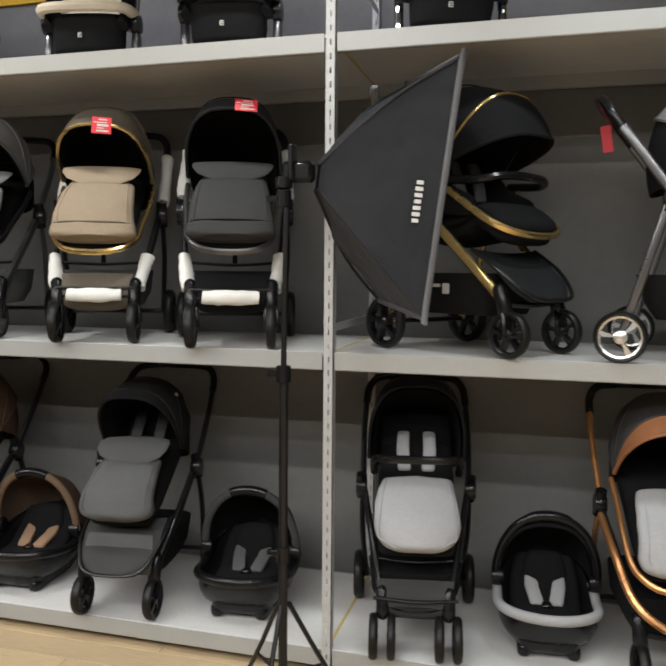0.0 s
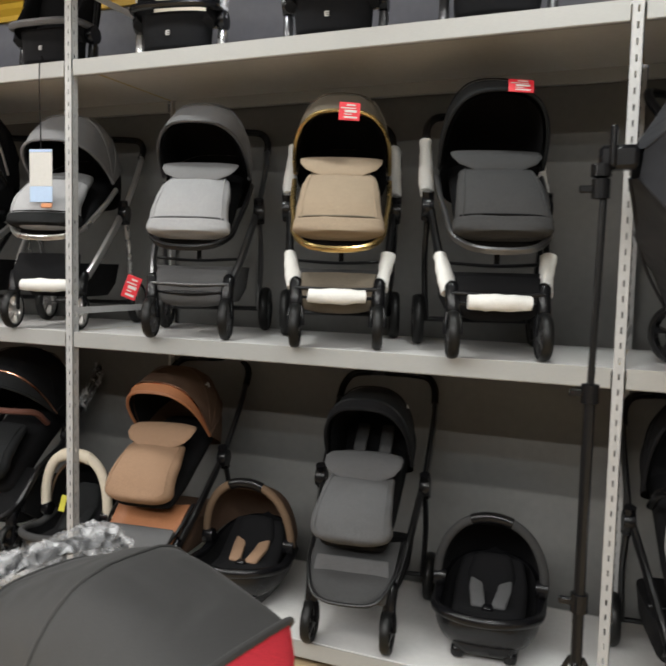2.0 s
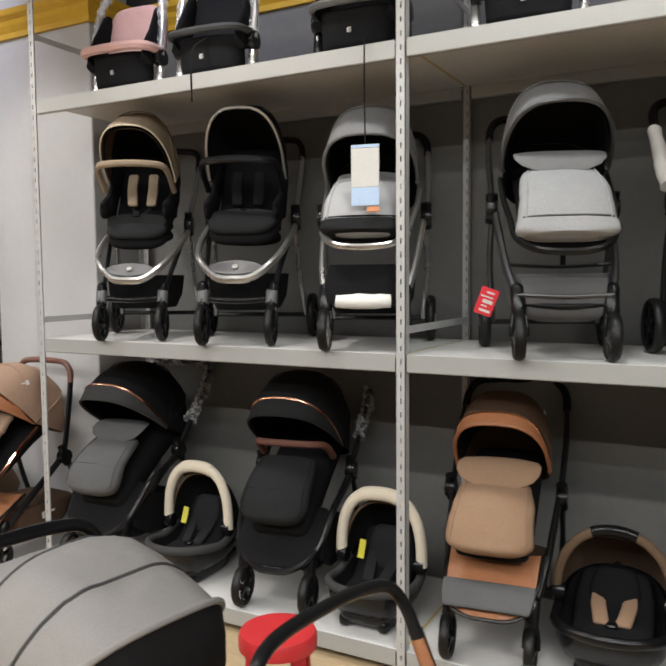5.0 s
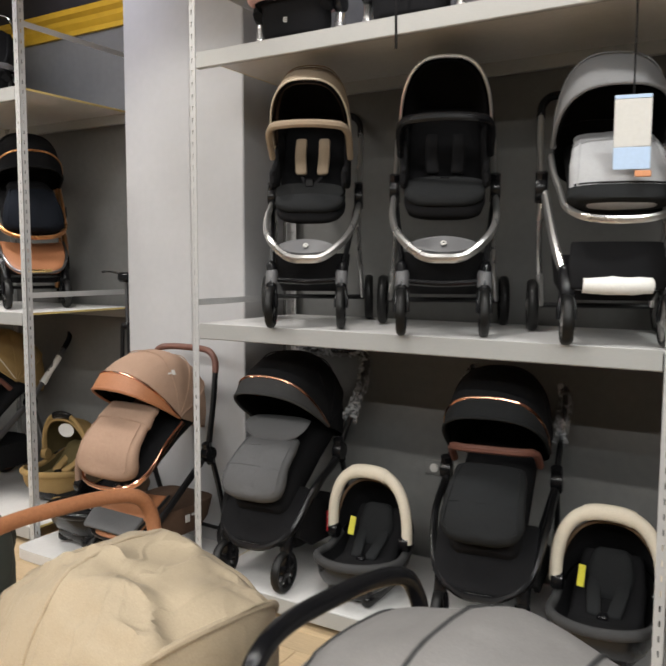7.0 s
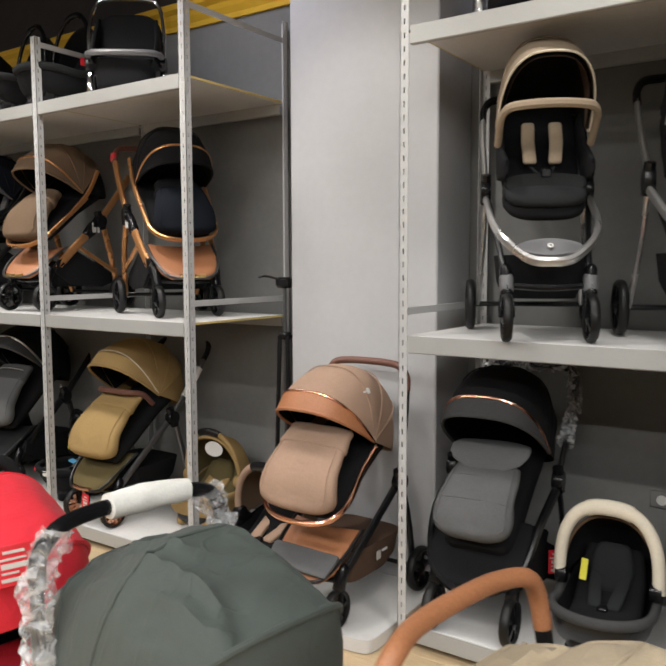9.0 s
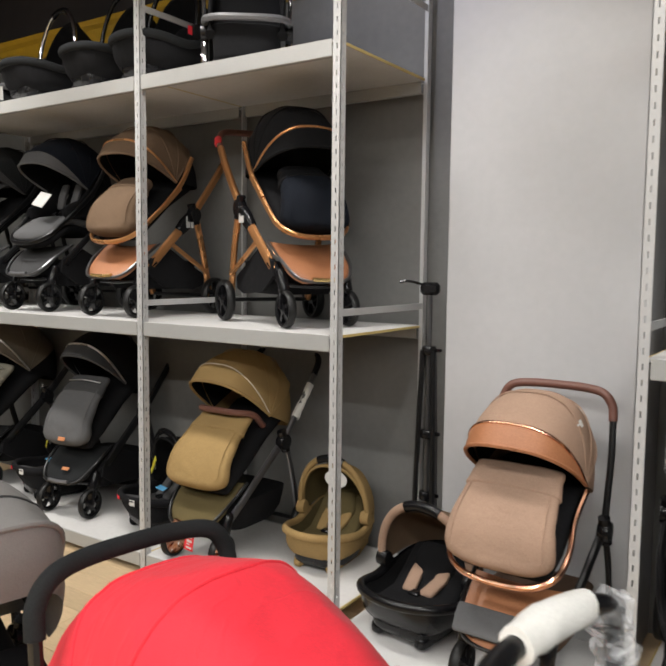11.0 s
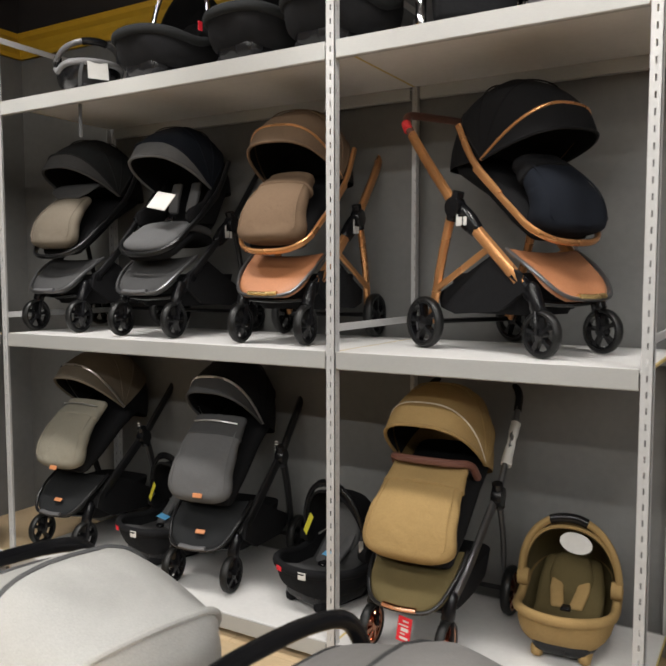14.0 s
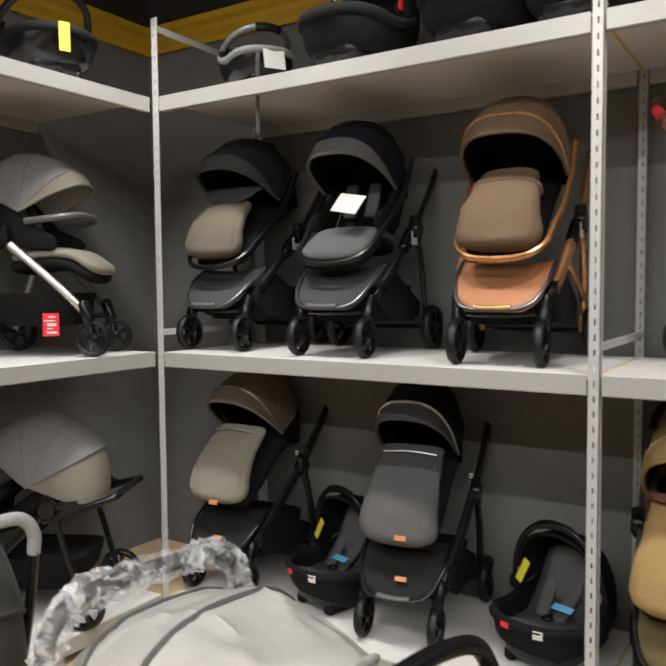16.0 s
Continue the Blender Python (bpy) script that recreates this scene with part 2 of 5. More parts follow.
def tube(bm, pts, r, n=8, closed=False, sub=5, flat=1.0):
    """A round bar along a smooth line; flat squeezes it across."""
    line = spline(pts, sub, closed)
    rings, up = [], None
    for i, p in enumerate(line):
        a = line[i - 1] if (i or closed) else p
        b = line[(i + 1) % len(line)] if (i + 1 < len(line) or closed) else p
        d = (b - a).normalized()
        if up is None:
            up = Vector((0, 0, 1)) if abs(d.z) < 0.9 else Vector((0, 1, 0))
        side = d.cross(up).normalized()
        up = side.cross(d).normalized()
        rad = r(i / (len(line) - 1)) if callable(r) else r
        rings.append([bm.verts.new(p + (side * math.cos(2 * math.pi * k / n) + up * (flat * math.sin(2 * math.pi * k / n))) * rad) for k in range(n)])
    skin(bm, rings, closed)
    return bm


def skin(bm, rings, closed=False, caps=True):
    n = len(rings[0])
    for i in range(len(rings) if closed else len(rings) - 1):
        a, b = rings[i], rings[(i + 1) % len(rings)]
        for k in range(n):
            bm.faces.new((a[k], a[(k + 1) % n], b[(k + 1) % n], b[k]))
    if caps and not closed:
        bm.faces.new(rings[0][::-1])
        bm.faces.new(rings[-1])


def oval(c, u, v, a, b, p=2.5, n=20):
    out = []
    for k in range(n):
        t = 2 * math.pi * k / n
        cx, sx = math.cos(t), math.sin(t)
        out.append(c + u * (math.copysign(abs(cx) ** (2 / p), cx) * a) + v * (math.copysign(abs(sx) ** (2 / p), sx) * b))
    return out


def pad(bm, line, widths, thick, p=2.8, n=20, across=(1, 0, 0)):
    """A stuffed cushion: ovals swept along a line of points, rounded off at both ends."""
    pts = [Vector(q) for q in line]
    u = Vector(across).normalized()
    m = len(pts)
    rings = []

    def put(c, d, a, b):
        v = d.cross(u).normalized()
        rings.append([bm.verts.new(q) for q in oval(c, u, v, a, b, p, n)])

    for i, c in enumerate(pts):
        d = (pts[min(i + 1, m - 1)] - pts[max(i - 1, 0)]).normalized()
        a = widths[i] if isinstance(widths, (list, tuple)) else widths
        b = thick[i] if isinstance(thick, (list, tuple)) else thick
        if i == 0:
            for s, k in ((1.0, 0.45), (0.6, 0.8)):
                put(c - d * b * s * 0.8, d, a - b * (1 - k) * 1.2, b * k)
        put(c, d, a, b)
        if i == m - 1:
            for s, k in ((0.6, 0.8), (1.0, 0.45)):
                put(c + d * b * s * 0.8, d, a - b * (1 - k) * 1.2, b * k)
    skin(bm, rings)
    return bm


def at_line(line, t):
    """Point at t (0 to 1, and a little past both ends) on a smooth line."""
    f = t * (len(line) - 1)
    i = max(0, min(len(line) - 2, int(math.floor(f))))
    return line[i].lerp(line[i + 1], f - i) if 0 <= f - i <= 1 else line[i] + (line[i + 1] - line[i]) * (f - i)


def muff(bm, pts, wide, thick, t0=0.0, t1=1.0, round_top=0.05, round_foot=0.3, proud=0.0, crumple=0.008, seed=0.0, n=32):
    """Quilted foot cover: narrow at the top, full and round at the foot, with a soft uneven skin."""
    line = spline(pts, 6)
    rings, m = [], 26
    for i in range(m + 1):
        q = i / m
        q = 0.5 - 0.5 * math.cos(math.pi * q)
        t = t0 + (t1 - t0) * q
        c = at_line(line, t)
        d = (at_line(line, t + 0.03) - at_line(line, t - 0.03)).normalized()
        k = 1.0
        if round_foot and q > 1 - round_foot:
            k = math.sqrt(max(0.0, 1 - ((q - 1 + round_foot) / round_foot) ** 2.4)) * 0.62 + 0.38
        e = 1.0
        for side, span in ((q, round_top), (1 - q, 0.1)):
            if span and side < span:
                e = min(e, math.sqrt(max(0.03, 1 - (1 - side / span) ** 2)))
        a = (wide[0] + (wide[1] - wide[0]) * min(1.0, max(0.0, t)) ** 0.8) * k + proud - (1 - e) * 0.02
        b = (thick[0] + (thick[1] - thick[0]) * min(1.0, max(0.0, t)) ** 0.7) * e + proud
        v = d.cross(Vector((1, 0, 0))).normalized()
        ring = []
        for p in oval(c, Vector((1, 0, 0)), v, a, b, 2.7, n):
            w = noise.noise(p * 9 + Vector((seed, 0, 0))) + 0.5 * noise.noise(p * 22 + Vector((seed, 0, 0)))
            ring.append(bm.verts.new(p + (p - c).normalized() * (w * crumple)))
        rings.append(ring)
    skin(bm, rings)
    return bm


def stitch(bm, pts, wide, thick, t, r=0.0022):
    """Sewn line across a quilted cover."""
    line = spline(pts, 6)
    c = at_line(line, t)
    d = (at_line(line, t + 0.03) - at_line(line, t - 0.03)).normalized()
    v = d.cross(Vector((1, 0, 0))).normalized()
    v = v if v.z > 0 else -v
    a = wide[0] + (wide[1] - wide[0]) * t ** 0.8
    b = thick[0] + (thick[1] - thick[0]) * t ** 0.7
    out = []
    for k in range(-9, 10):
        s = k / 10
        out.append(c + Vector((s * a, 0, 0)) + v * (b * (1 - abs(s) ** 2.7) ** (1 / 2.7)))
    return tube(bm, out, r, n=5, sub=1)


def outline(bm, pts, wide, thick, lean=38, r=0.0034):
    """Piping that runs down both edges of a quilted cover and across its foot."""
    line = spline(pts, 6)
    ca, sa = math.cos(radians(lean)) ** (2 / 2.7), math.sin(radians(lean)) ** (2 / 2.7)
    side = []
    for i in range(15):
        t = 0.06 + 0.9 * i / 14
        c = at_line(line, t)
        d = (at_line(line, t + 0.03) - at_line(line, t - 0.03)).normalized()
        v = d.cross(Vector((1, 0, 0))).normalized()
        v = v if v.z > 0 else -v
        k = 1.0 if t < 0.86 else 1 - 0.22 * ((t - 0.86) / 0.1) ** 2
        a = (wide[0] + (wide[1] - wide[0]) * t ** 0.8) * k
        b = thick[0] + (thick[1] - thick[0]) * t ** 0.7
        side.append((c + v * (b * sa + 0.001), a * ca + 0.001))
    left = [p + Vector((-a, 0, 0)) for p, a in side]
    right = [p + Vector((a, 0, 0)) for p, a in side]
    p, a = side[-1]
    d = (side[-1][0] - side[-3][0]).normalized()
    foot = [p + Vector((f * a, 0, 0)) + d * 0.02 for f in (-0.7, -0.3, 0.3, 0.7)]
    return tube(bm, left + foot + right[::-1], r, n=6, sub=2)


def slab(bm, size, loc=(0, 0, 0), bevel=0.004, m=None, segs=1):
    got = bmesh.ops.create_cube(bm, size=1, matrix=(m or Matrix()) @ Matrix.Translation(loc) @ Matrix.Diagonal((*size, 1)))
    if bevel:
        edges = {e for v in got["verts"] for e in v.link_edges}
        bmesh.ops.bevel(bm, geom=list(edges), offset=bevel, segments=segs, affect="EDGES")
    return bm


def lathe(bm, profile, n=24, axis="x", closed=False):
    rings = []
    for r, h in profile:
        ring = []
        for k in range(n):
            a = 2 * math.pi * k / n
            q = (h, r * math.cos(a), r * math.sin(a)) if axis == "x" else (r * math.cos(a), r * math.sin(a), h)
            ring.append(bm.verts.new(q))
        rings.append(ring)
    skin(bm, rings, closed)
    return bm


def hood_row(u, hy, hz, w, r, a0, a1, ribs=3, e=0.72, sag=0.03, inset=0.0, nv=22, sink=0.0, rumple=0.0, peak=0.0):
    """One bow of a hood's cloth, u from its front edge (0) to its back edge (1)."""
    a = radians(a0 + (a1 - a0) * u)
    row = []
    for k in range(nv + 1):
        s = math.pi * k / nv
        cx, sx = math.cos(s), math.sin(s)
        droop = 1 - sag * abs(math.sin(math.pi * ribs * u)) * sx
        if rumple:
            droop += rumple * sx * (noise.noise((cx * 2.6, u * 4.0, r)) + 0.6 * abs(noise.noise((cx * 5 + u * 3, u * 7, 3.0))))
            if rumple > 0.04:
                droop += 0.45 * rumple * sx * max(0.0, 1 - 6 * abs(noise.noise((cx * 3.1 + u * 2.2, u * 3.4 - cx, r * 7))))
        x = math.copysign(abs(cx) ** e, cx) * (w - inset)
        q = (r - inset) * abs(sx) ** e * droop * (1 + peak * (1 - u) ** 2)
        row.append(Vector((x, hy - q * math.sin(a), hz + q * math.cos(a) - sink * (1 - sx))))
    return row


def hood(bm, hy, hz, w, r, a0, a1, ribs=3, e=0.72, sag=0.03, inset=0.0, nu=16, nv=22, sink=0.0, rumple=0.0, peak=0.0):
    """Cloth stretched over hoops that fan out from two hinges; angles from upright, forward positive."""
    grid = [[bm.verts.new(p) for p in hood_row(i / nu, hy, hz, w, r, a0, a1, ribs, e, sag, inset, nv, sink, rumple, peak)] for i in range(nu + 1)]
    for i in range(nu):
        for k in range(nv):
            bm.faces.new((grid[i][k], grid[i][k + 1], grid[i + 1][k + 1], grid[i + 1][k]))
    return bm


def hoop(hy, hz, w, r, a, e=0.72, n=14, lift=0.0, sink=0.0):
    a, out = radians(a), []
    for k in range(n + 1):
        s = math.pi * k / n
        cx, sx = math.cos(s), math.sin(s)
        q = (r + lift) * abs(sx) ** e
        out.append((math.copysign(abs(cx) ** e, cx) * (w + lift), hy - q * math.sin(a), hz + q * math.cos(a) - sink * (1 - sx)))
    return out


WHEELS = {}


def wheel(parent, x, y, r, wide, rim, spokes=5):
    """Wheel: rim with hub and spokes; the tyre is its sub-part."""
    key = (round(r, 3), wide, rim.name, spokes)
    if key not in WHEELS:
        bm = bmesh.new()
        n = 20

        def ring(rad, h):
            return [bm.verts.new((h, rad * math.cos(2 * math.pi * i / n), rad * math.sin(2 * math.pi * i / n))) for i in range(n)]

        outf, outb, inb, inf = ring(r * 0.83, wide * 0.42), ring(r * 0.83, -wide * 0.42), ring(r * 0.73, -wide * 0.34), ring(r * 0.73, wide * 0.34)
        skin(bm, [outf, outb, inb, inf], closed=True)
        h0, h1, h2, h3 = ring(r * 0.1, -wide * 0.62), ring(r * 0.26, -wide * 0.45), ring(r * 0.26, wide * 0.45), ring(r * 0.1, wide * 0.62)
        skin(bm, [h0, h1, h2, h3])
        for k in range(spokes):
            i = round(k * n / spokes) % n
            j = (i + 1) % n
            for q in ((h2[i], h2[j], inf[j], inf[i]), (h1[j], h1[i], inb[i], inb[j]), (h1[i], h2[i], inf[i], inb[i]), (h2[j], h1[j], inb[j], inf[j])):
                bm.faces.new(q)
        tyre = bmesh.new()
        lathe(tyre, [(r * 0.81, -wide * 0.48), (r * 0.9, -wide * 0.54), (r * 0.97, -wide * 0.36), (r, 0), (r * 0.97, wide * 0.36), (r * 0.9, wide * 0.54), (r * 0.81, wide * 0.48)], 26, closed=True)
        a = part("wheel", bm, rim, parent)
        b = part("tyre", tyre, RUBBER, a)
        WHEELS[key] = (a.data, b.data)
    else:
        a = new("wheel", WHEELS[key][0])
        a.parent = parent
        b = new("tyre", WHEELS[key][1])
        b.parent = a
    a.location = (x, y, r)
    return a


def tag_card(parent, at, size=(0.1, 0.075), turn=0, tilt=0, roll=0, mat=None):
    """Red price card with white printed lines, hung on its thing."""
    size = (size[0] * 0.82, size[1] * 0.84)
    m = pose(*at, tilt, roll, turn)
    card = part("price_card", slab(bmesh.new(), (size[0], 0.004, size[1]), (0, 0, 0), 0.001, m), mat or REDCARD, parent, "red price card with white print")
    bm = bmesh.new()
    for k, (ww, hh) in enumerate(((0.42, 0.07), (0.7, 0.05), (0.56, 0.13), (0.34, 0.05), (0.62, 0.09))):
        slab(bm, (size[0] * ww, 0.0012, size[1] * hh), (size[0] * 0.06 * (-1) ** k, -0.0032, size[1] * (0.34 - 0.17 * k)), 0, m)
    part("printed_lines", bm, WHITECARD, card)


def rod(name, pts, r, mat, parent, label="", **k):
    return part(name, tube(bmesh.new(), pts, r, **k), mat, parent, label)


def mirrored(pts):
    return [(-x, y, z) for x, y, z in pts]


def WRAPLINE(hy, hz, dy):
    half = [(0.232, hy - 0.3 * dy, hz - 0.3), (0.23, hy - 0.11 * dy, hz - 0.11), (0.185, hy - 0.005, hz - 0.005), (0.1, hy + 0.012, hz + 0.006)]
    return mirrored(half) + half[::-1]


def stroller(name, label, fx, fy, yaw, base, **o):
    """A pram or pushchair; local front is -y, fx, fy the middle between its front wheels."""
    g = dict(frame=BLACKMETAL, canopy=GREY, lining=BLACK, trim=None, visor=None, apron=GREY, flap=None, foot=None, basket=BLACK, rim=PLASTIC,
             hinge=(0.05, 0.715), r=0.33, w=0.2, a0=32, a1=-62, ribs=2, style="apron", seat_rim=None, handle=PLASTIC, handle_at=(0.5, 1.0),
             tf=0.16, tr=0.25, rf=0.088, rr=0.108, foot_z=0.44, foot_y=-0.3, body_w=0.175, front="legs", spokes=5, bumper=None, pads=None,
             plate=None, joint=(0.12, 0.57), twin=False, visor_span=16, basket_front=None, size=1.0, apron_up=-0.03, e=0.72, rearleg=True, fork=PLASTIC, logo=False, bar=1.0, valance=None, wrap=False, drop=0.17, plate_low=None, peak=0.0, brace=False, narrow=1.0, band=False, bump=(0.0, 0.0), zip_line=None, hoop_panel=None, plate_strip=None, round_foot=0.26, deep=0.0, grip_r=0.0175, lining_band=None, marks=(), sleeve=None, low_panel=False)
    g.update(o)
    root = tagged(new(name), label, g.get("category", "stroller"), g.get("group", ""))
    c, s = math.cos(radians(yaw)), math.sin(radians(yaw))
    root.matrix_world = pose(fx - s * 0.28 * g["size"], fy + c * 0.28 * g["size"], base, 0, 0, yaw) @ Matrix.Diagonal((g["size"] * g["narrow"], g["size"], g["size"], 1))
    fr, tf, tr, rf, rr = g["frame"], g["tf"], g["tr"], g["rf"], g["rr"]
    jy, jz = g["joint"]
    hy, hz = g["handle_at"]
    # running gear
    for sx in (-1, 1):
        if g["twin"]:
            for d in (-0.035, 0.035):
                wheel(root, sx * tf + d, -0.28, rf, 0.03, g["rim"], g["spokes"])
        else:
            wheel(root, sx * tf, -0.28, rf, 0.036, g["rim"], g["spokes"])
        wheel(root, sx * tr, 0.28, rr, 0.04, g["rim"], g["spokes"])
        bm = bmesh.new()
        x = sx * tf
        if not g["twin"]:
            for d in (-0.026, 0.026):
                tube(bm, [(x + d, -0.28, rf), (x + d * 0.95, -0.275, rf * 1.5), (x + d * 0.5, -0.255, rf * 2.15)], 0.009, n=6, sub=3)
        pad(bm, [(x, -0.262, rf * 1.95), (x, -0.25, rf * 2.35), (x * 1.02, -0.235, rf * 2.9)], 0.027, 0.027, p=2.4, n=12)
        part("fork", bm, g["fork"], root)
        # side tubes
        if g["front"] == "hoop":
            rod("front_leg", [(x, -0.245, rf * 2.4), (sx * (tf + 0.02), -0.12, 0.34), (sx * 0.235, jy, jz)], 0.0135, BLACKMETAL, root)
        else:
            rod("front_leg", [(x, -0.245, rf * 2.4), (sx * (tf + 0.035), -0.13, 0.34), (sx * 0.225, jy, jz)], 0.0145 * g["bar"], fr, root, flat=1.35)
        if g["rearleg"]:
            rod("rear_leg", [(sx * (tr - 0.035), 0.28, rr), (sx * 0.235, 0.2, 0.36), (sx * 0.23, jy + 0.02, jz)], 0.0125 * g["bar"], fr, root, flat=1.3)
        if g["brace"]:
            rod("brace", [(sx * 0.237, 0.24, 0.24), (sx * 0.21, -0.04, 0.4)], 0.011, fr, root, flat=1.3)
        rod("handle_tube", [(sx * 0.23, jy, jz), (sx * 0.235, (jy + hy) / 2, (jz + hz) / 2), (sx * 0.23, hy - 0.1 * (hy - jy) / max(0.1, hz - jz), hz - 0.1)], 0.0135 * g["bar"], fr, root, flat=1.3)
        bm = bmesh.new()
        lathe(bm, [(0.008, -0.024), (0.04, -0.022), (0.045, 0), (0.04, 0.022), (0.008, 0.024)], 16)
        tube(bm, [(0, 0.02, -0.05), (0, 0, 0), (0, -0.02, 0.06)], 0.024, n=8, sub=3)
        j = part("joint", bm, PLASTIC, root)
        j.location = (sx * 0.235, jy, jz)
        if g["logo"]:
            leg = [Vector((x, -0.245, rf * 2.4)), Vector((sx * (tf + 0.035), -0.13, 0.34)), Vector((sx * 0.225, jy, jz))]
            part("leg_cover", pad(bmesh.new(), [leg[2].lerp(leg[1], f) for f in (0.08, 0.25, 0.4)], 0.024, [0.036, 0.04, 0.03], n=14), PLASTIC, root)
            rod("leg_end", [leg[0], leg[0].lerp(leg[1], 0.4), leg[0].lerp(leg[1], 0.72)], 0.022, PLASTIC, root, flat=1.3)
            c0 = leg[2].lerp(leg[1], 0.2)
            bm = bmesh.new()
            ex, q = c0.x + sx * 0.027, -sx
            slab(bm, (0.004, 0.01, 0.064), (ex, c0.y + q * 0.024, c0.z + 0.002), 0.0015)
            slab(bm, (0.004, 0.026, 0.034), (ex, c0.y + q * 0.008, c0.z - 0.012), 0.0018, segs=2)
            slab(bm, (0.004, 0.02, 0.034), (ex, c0.y - q * 0.022, c0.z - 0.012), 0.0018, segs=2)
            part("emblem", bm, WHITECARD, root, "white emblem on the joint")
            rod("seat_back_tube", [(sx * 0.2, g["hinge"][0] - 0.1, g["hinge"][1] - 0.14), (sx * 0.207, g["hinge"][0] + 0.04, g["hinge"][1] + 0.0), (sx * 0.207, g["hinge"][0] + 0.13, g["hinge"][1] + 0.15)], 0.0115, fr, root, flat=1.3)
        if g["brace"] or g.get("side_cloth"):
            bm = bmesh.new()
            cloth = [(0.25, 0.23), (0.1, 0.3), (-0.07, 0.385), (-0.2, 0.31), (-0.22, 0.24), (-0.1, 0.165), (0.15, 0.145), (0.24, 0.17)]
            skin(bm, [[bm.verts.new((sx * (xx + bulge), py, pz)) for py, pz in cloth] for xx, bulge in ((0.185, 0), (0.2, 0.004), (0.204, 0))])
            part("basket_side", bm, g["basket"], root)
    dy = (hy - jy) / max(0.1, hz - jz)
    rod("handle_bar", [(-0.23, hy - 0.11 * dy, hz - 0.11), (-0.222, hy - 0.05 * dy, hz - 0.05), (-0.185, hy - 0.005, hz - 0.005), (-0.11, hy + 0.012, hz + 0.006), (0, hy + 0.016, hz + 0.008), (0.11, hy + 0.012, hz + 0.006), (0.185, hy - 0.005, hz - 0.005), (0.222, hy - 0.05 * dy, hz - 0.05), (0.23, hy - 0.11 * dy, hz - 0.11)], g["grip_r"], g["handle"], root, g.get("handle_label", ""), n=14)
    if g["wrap"]:
        bar = WRAPLINE(hy, hz, dy)
        for piece in (bar[:3], bar[-3:]) if g["wrap"] == "ends" else (bar,):
            bm = tube(bmesh.new(), piece, lambda u: 0.032 + 0.012 * noise.noise((u * 9, fx, piece[0][0])), n=14, sub=18)
            for v in bm.verts:
                for size, amount in ((60, 0.014), (130, 0.006)):
                    q = v.co * size
                    v.co += Vector((noise.noise(q), noise.noise(q + Vector((5, 0, 0))), noise.noise(q + Vector((0, 7, 0))))) * amount
            part("plastic_wrap", bm, CLEARWRAP, root, "crumpled clear plastic wrap round the handle", smooth=False)
    if g["sleeve"]:
        a, b = Vector((0.23, hy - 0.11 * dy, hz - 0.11)), Vector((0.234, (jy + hy) / 2, (jz + hz) / 2))
        rod("handle_sleeve", [a.lerp(b, f) for f in (0.05, 0.35, 0.65)], 0.0165, g["sleeve"], root, "tan leather sleeve on the tube", n=12)
    rod("rear_axle", [(-tr, 0.28, rr), (tr, 0.28, rr)], 0.011, BLACKMETAL, root)
    rod("front_axle", [(-tf, -0.25, rf * 2.3), (0, -0.262, rf * 2.2), (tf, -0.25, rf * 2.3)], 0.013, g["fork"], root)
    # under-seat basket: an open cloth tray
    bm = bmesh.new()
    bz, bt = 0.15, 0.31
    rings = []
    for z, gx, y0, y1 in ((bt, 0.19, -0.2, 0.25), (bz + 0.06, 0.18, -0.19, 0.22), (bz, 0.15, -0.16, 0.18), (bz + 0.008, 0.145, -0.155, 0.175), (bt - 0.01, 0.182, -0.19, 0.24)):
        rings.append([bm.verts.new(q) for q in oval(Vector((0, (y0 + y1) / 2, z)), Vector((1, 0, 0)), Vector((0, 1, 0)), gx, (y1 - y0) / 2, 5, 24)])
    skin(bm, rings)
    part("basket", bm, g["basket"], root)
    if g["basket_front"]:
        if g["low_panel"]:
            sheet = [Vector((0, -0.215, 0.292)), Vector((0, -0.25, 0.262)), Vector((0, -0.262, 0.22)), Vector((0, -0.25, 0.165)), Vector((0, -0.2, 0.135))]
            part("basket_panel", muff(bmesh.new(), sheet, (0.152, 0.13), (0.006, 0.006), round_top=0.0, round_foot=0.3, crumple=0.007, seed=fx), g["basket_front"], root)
            rod("cross_bar", [(-0.19, -0.12, 0.345), (0, -0.135, 0.335), (0.19, -0.12, 0.345)], 0.0065, BLACKMETAL, root)
            rod("front_rail", [(-0.165, -0.262, 0.235), (0, -0.274, 0.23), (0.165, -0.262, 0.235)], 0.0075, fr, root)
            part("seat_strap", slab(bmesh.new(), (0.02, 0.004, 0.1), (0.01, -0.13, 0.385), 0.001), BLACK, root)
        else:
            pad_line = [(0, -0.235, 0.345), (0, -0.27, 0.27), (0, -0.28, 0.2)]
            part("basket_panel", pad(bmesh.new(), pad_line, [0.15, 0.16, 0.15], 0.01, p=5), g["basket_front"], root)
    # foot plate
    if g["plate"]:
        bm, top_face, rows = bmesh.new(), [], 14
        for lift in (0.0, -0.014):
            grid = []
            for i in range(rows + 1):
                u = i / rows
                wx = 0.178 - 0.012 * u - 0.06 * max(0.0, (u - 0.6) / 0.4) ** 3
                grid.append([bm.verts.new((wx * k / 8, -0.13 - 0.235 * u + 0.03 * (k / 8) ** 4 * u, 0.4 - 0.13 * u - 0.05 * u * u + lift - 0.012 * (1 - (k / 8) ** 2) * (1 - u))) for k in range(-8, 9)])
            for p, q in zip(grid, grid[1:]):
                for k in range(16):
                    bm.faces.new((p[k], p[k + 1], q[k + 1], q[k]))
            top_face.append(grid)
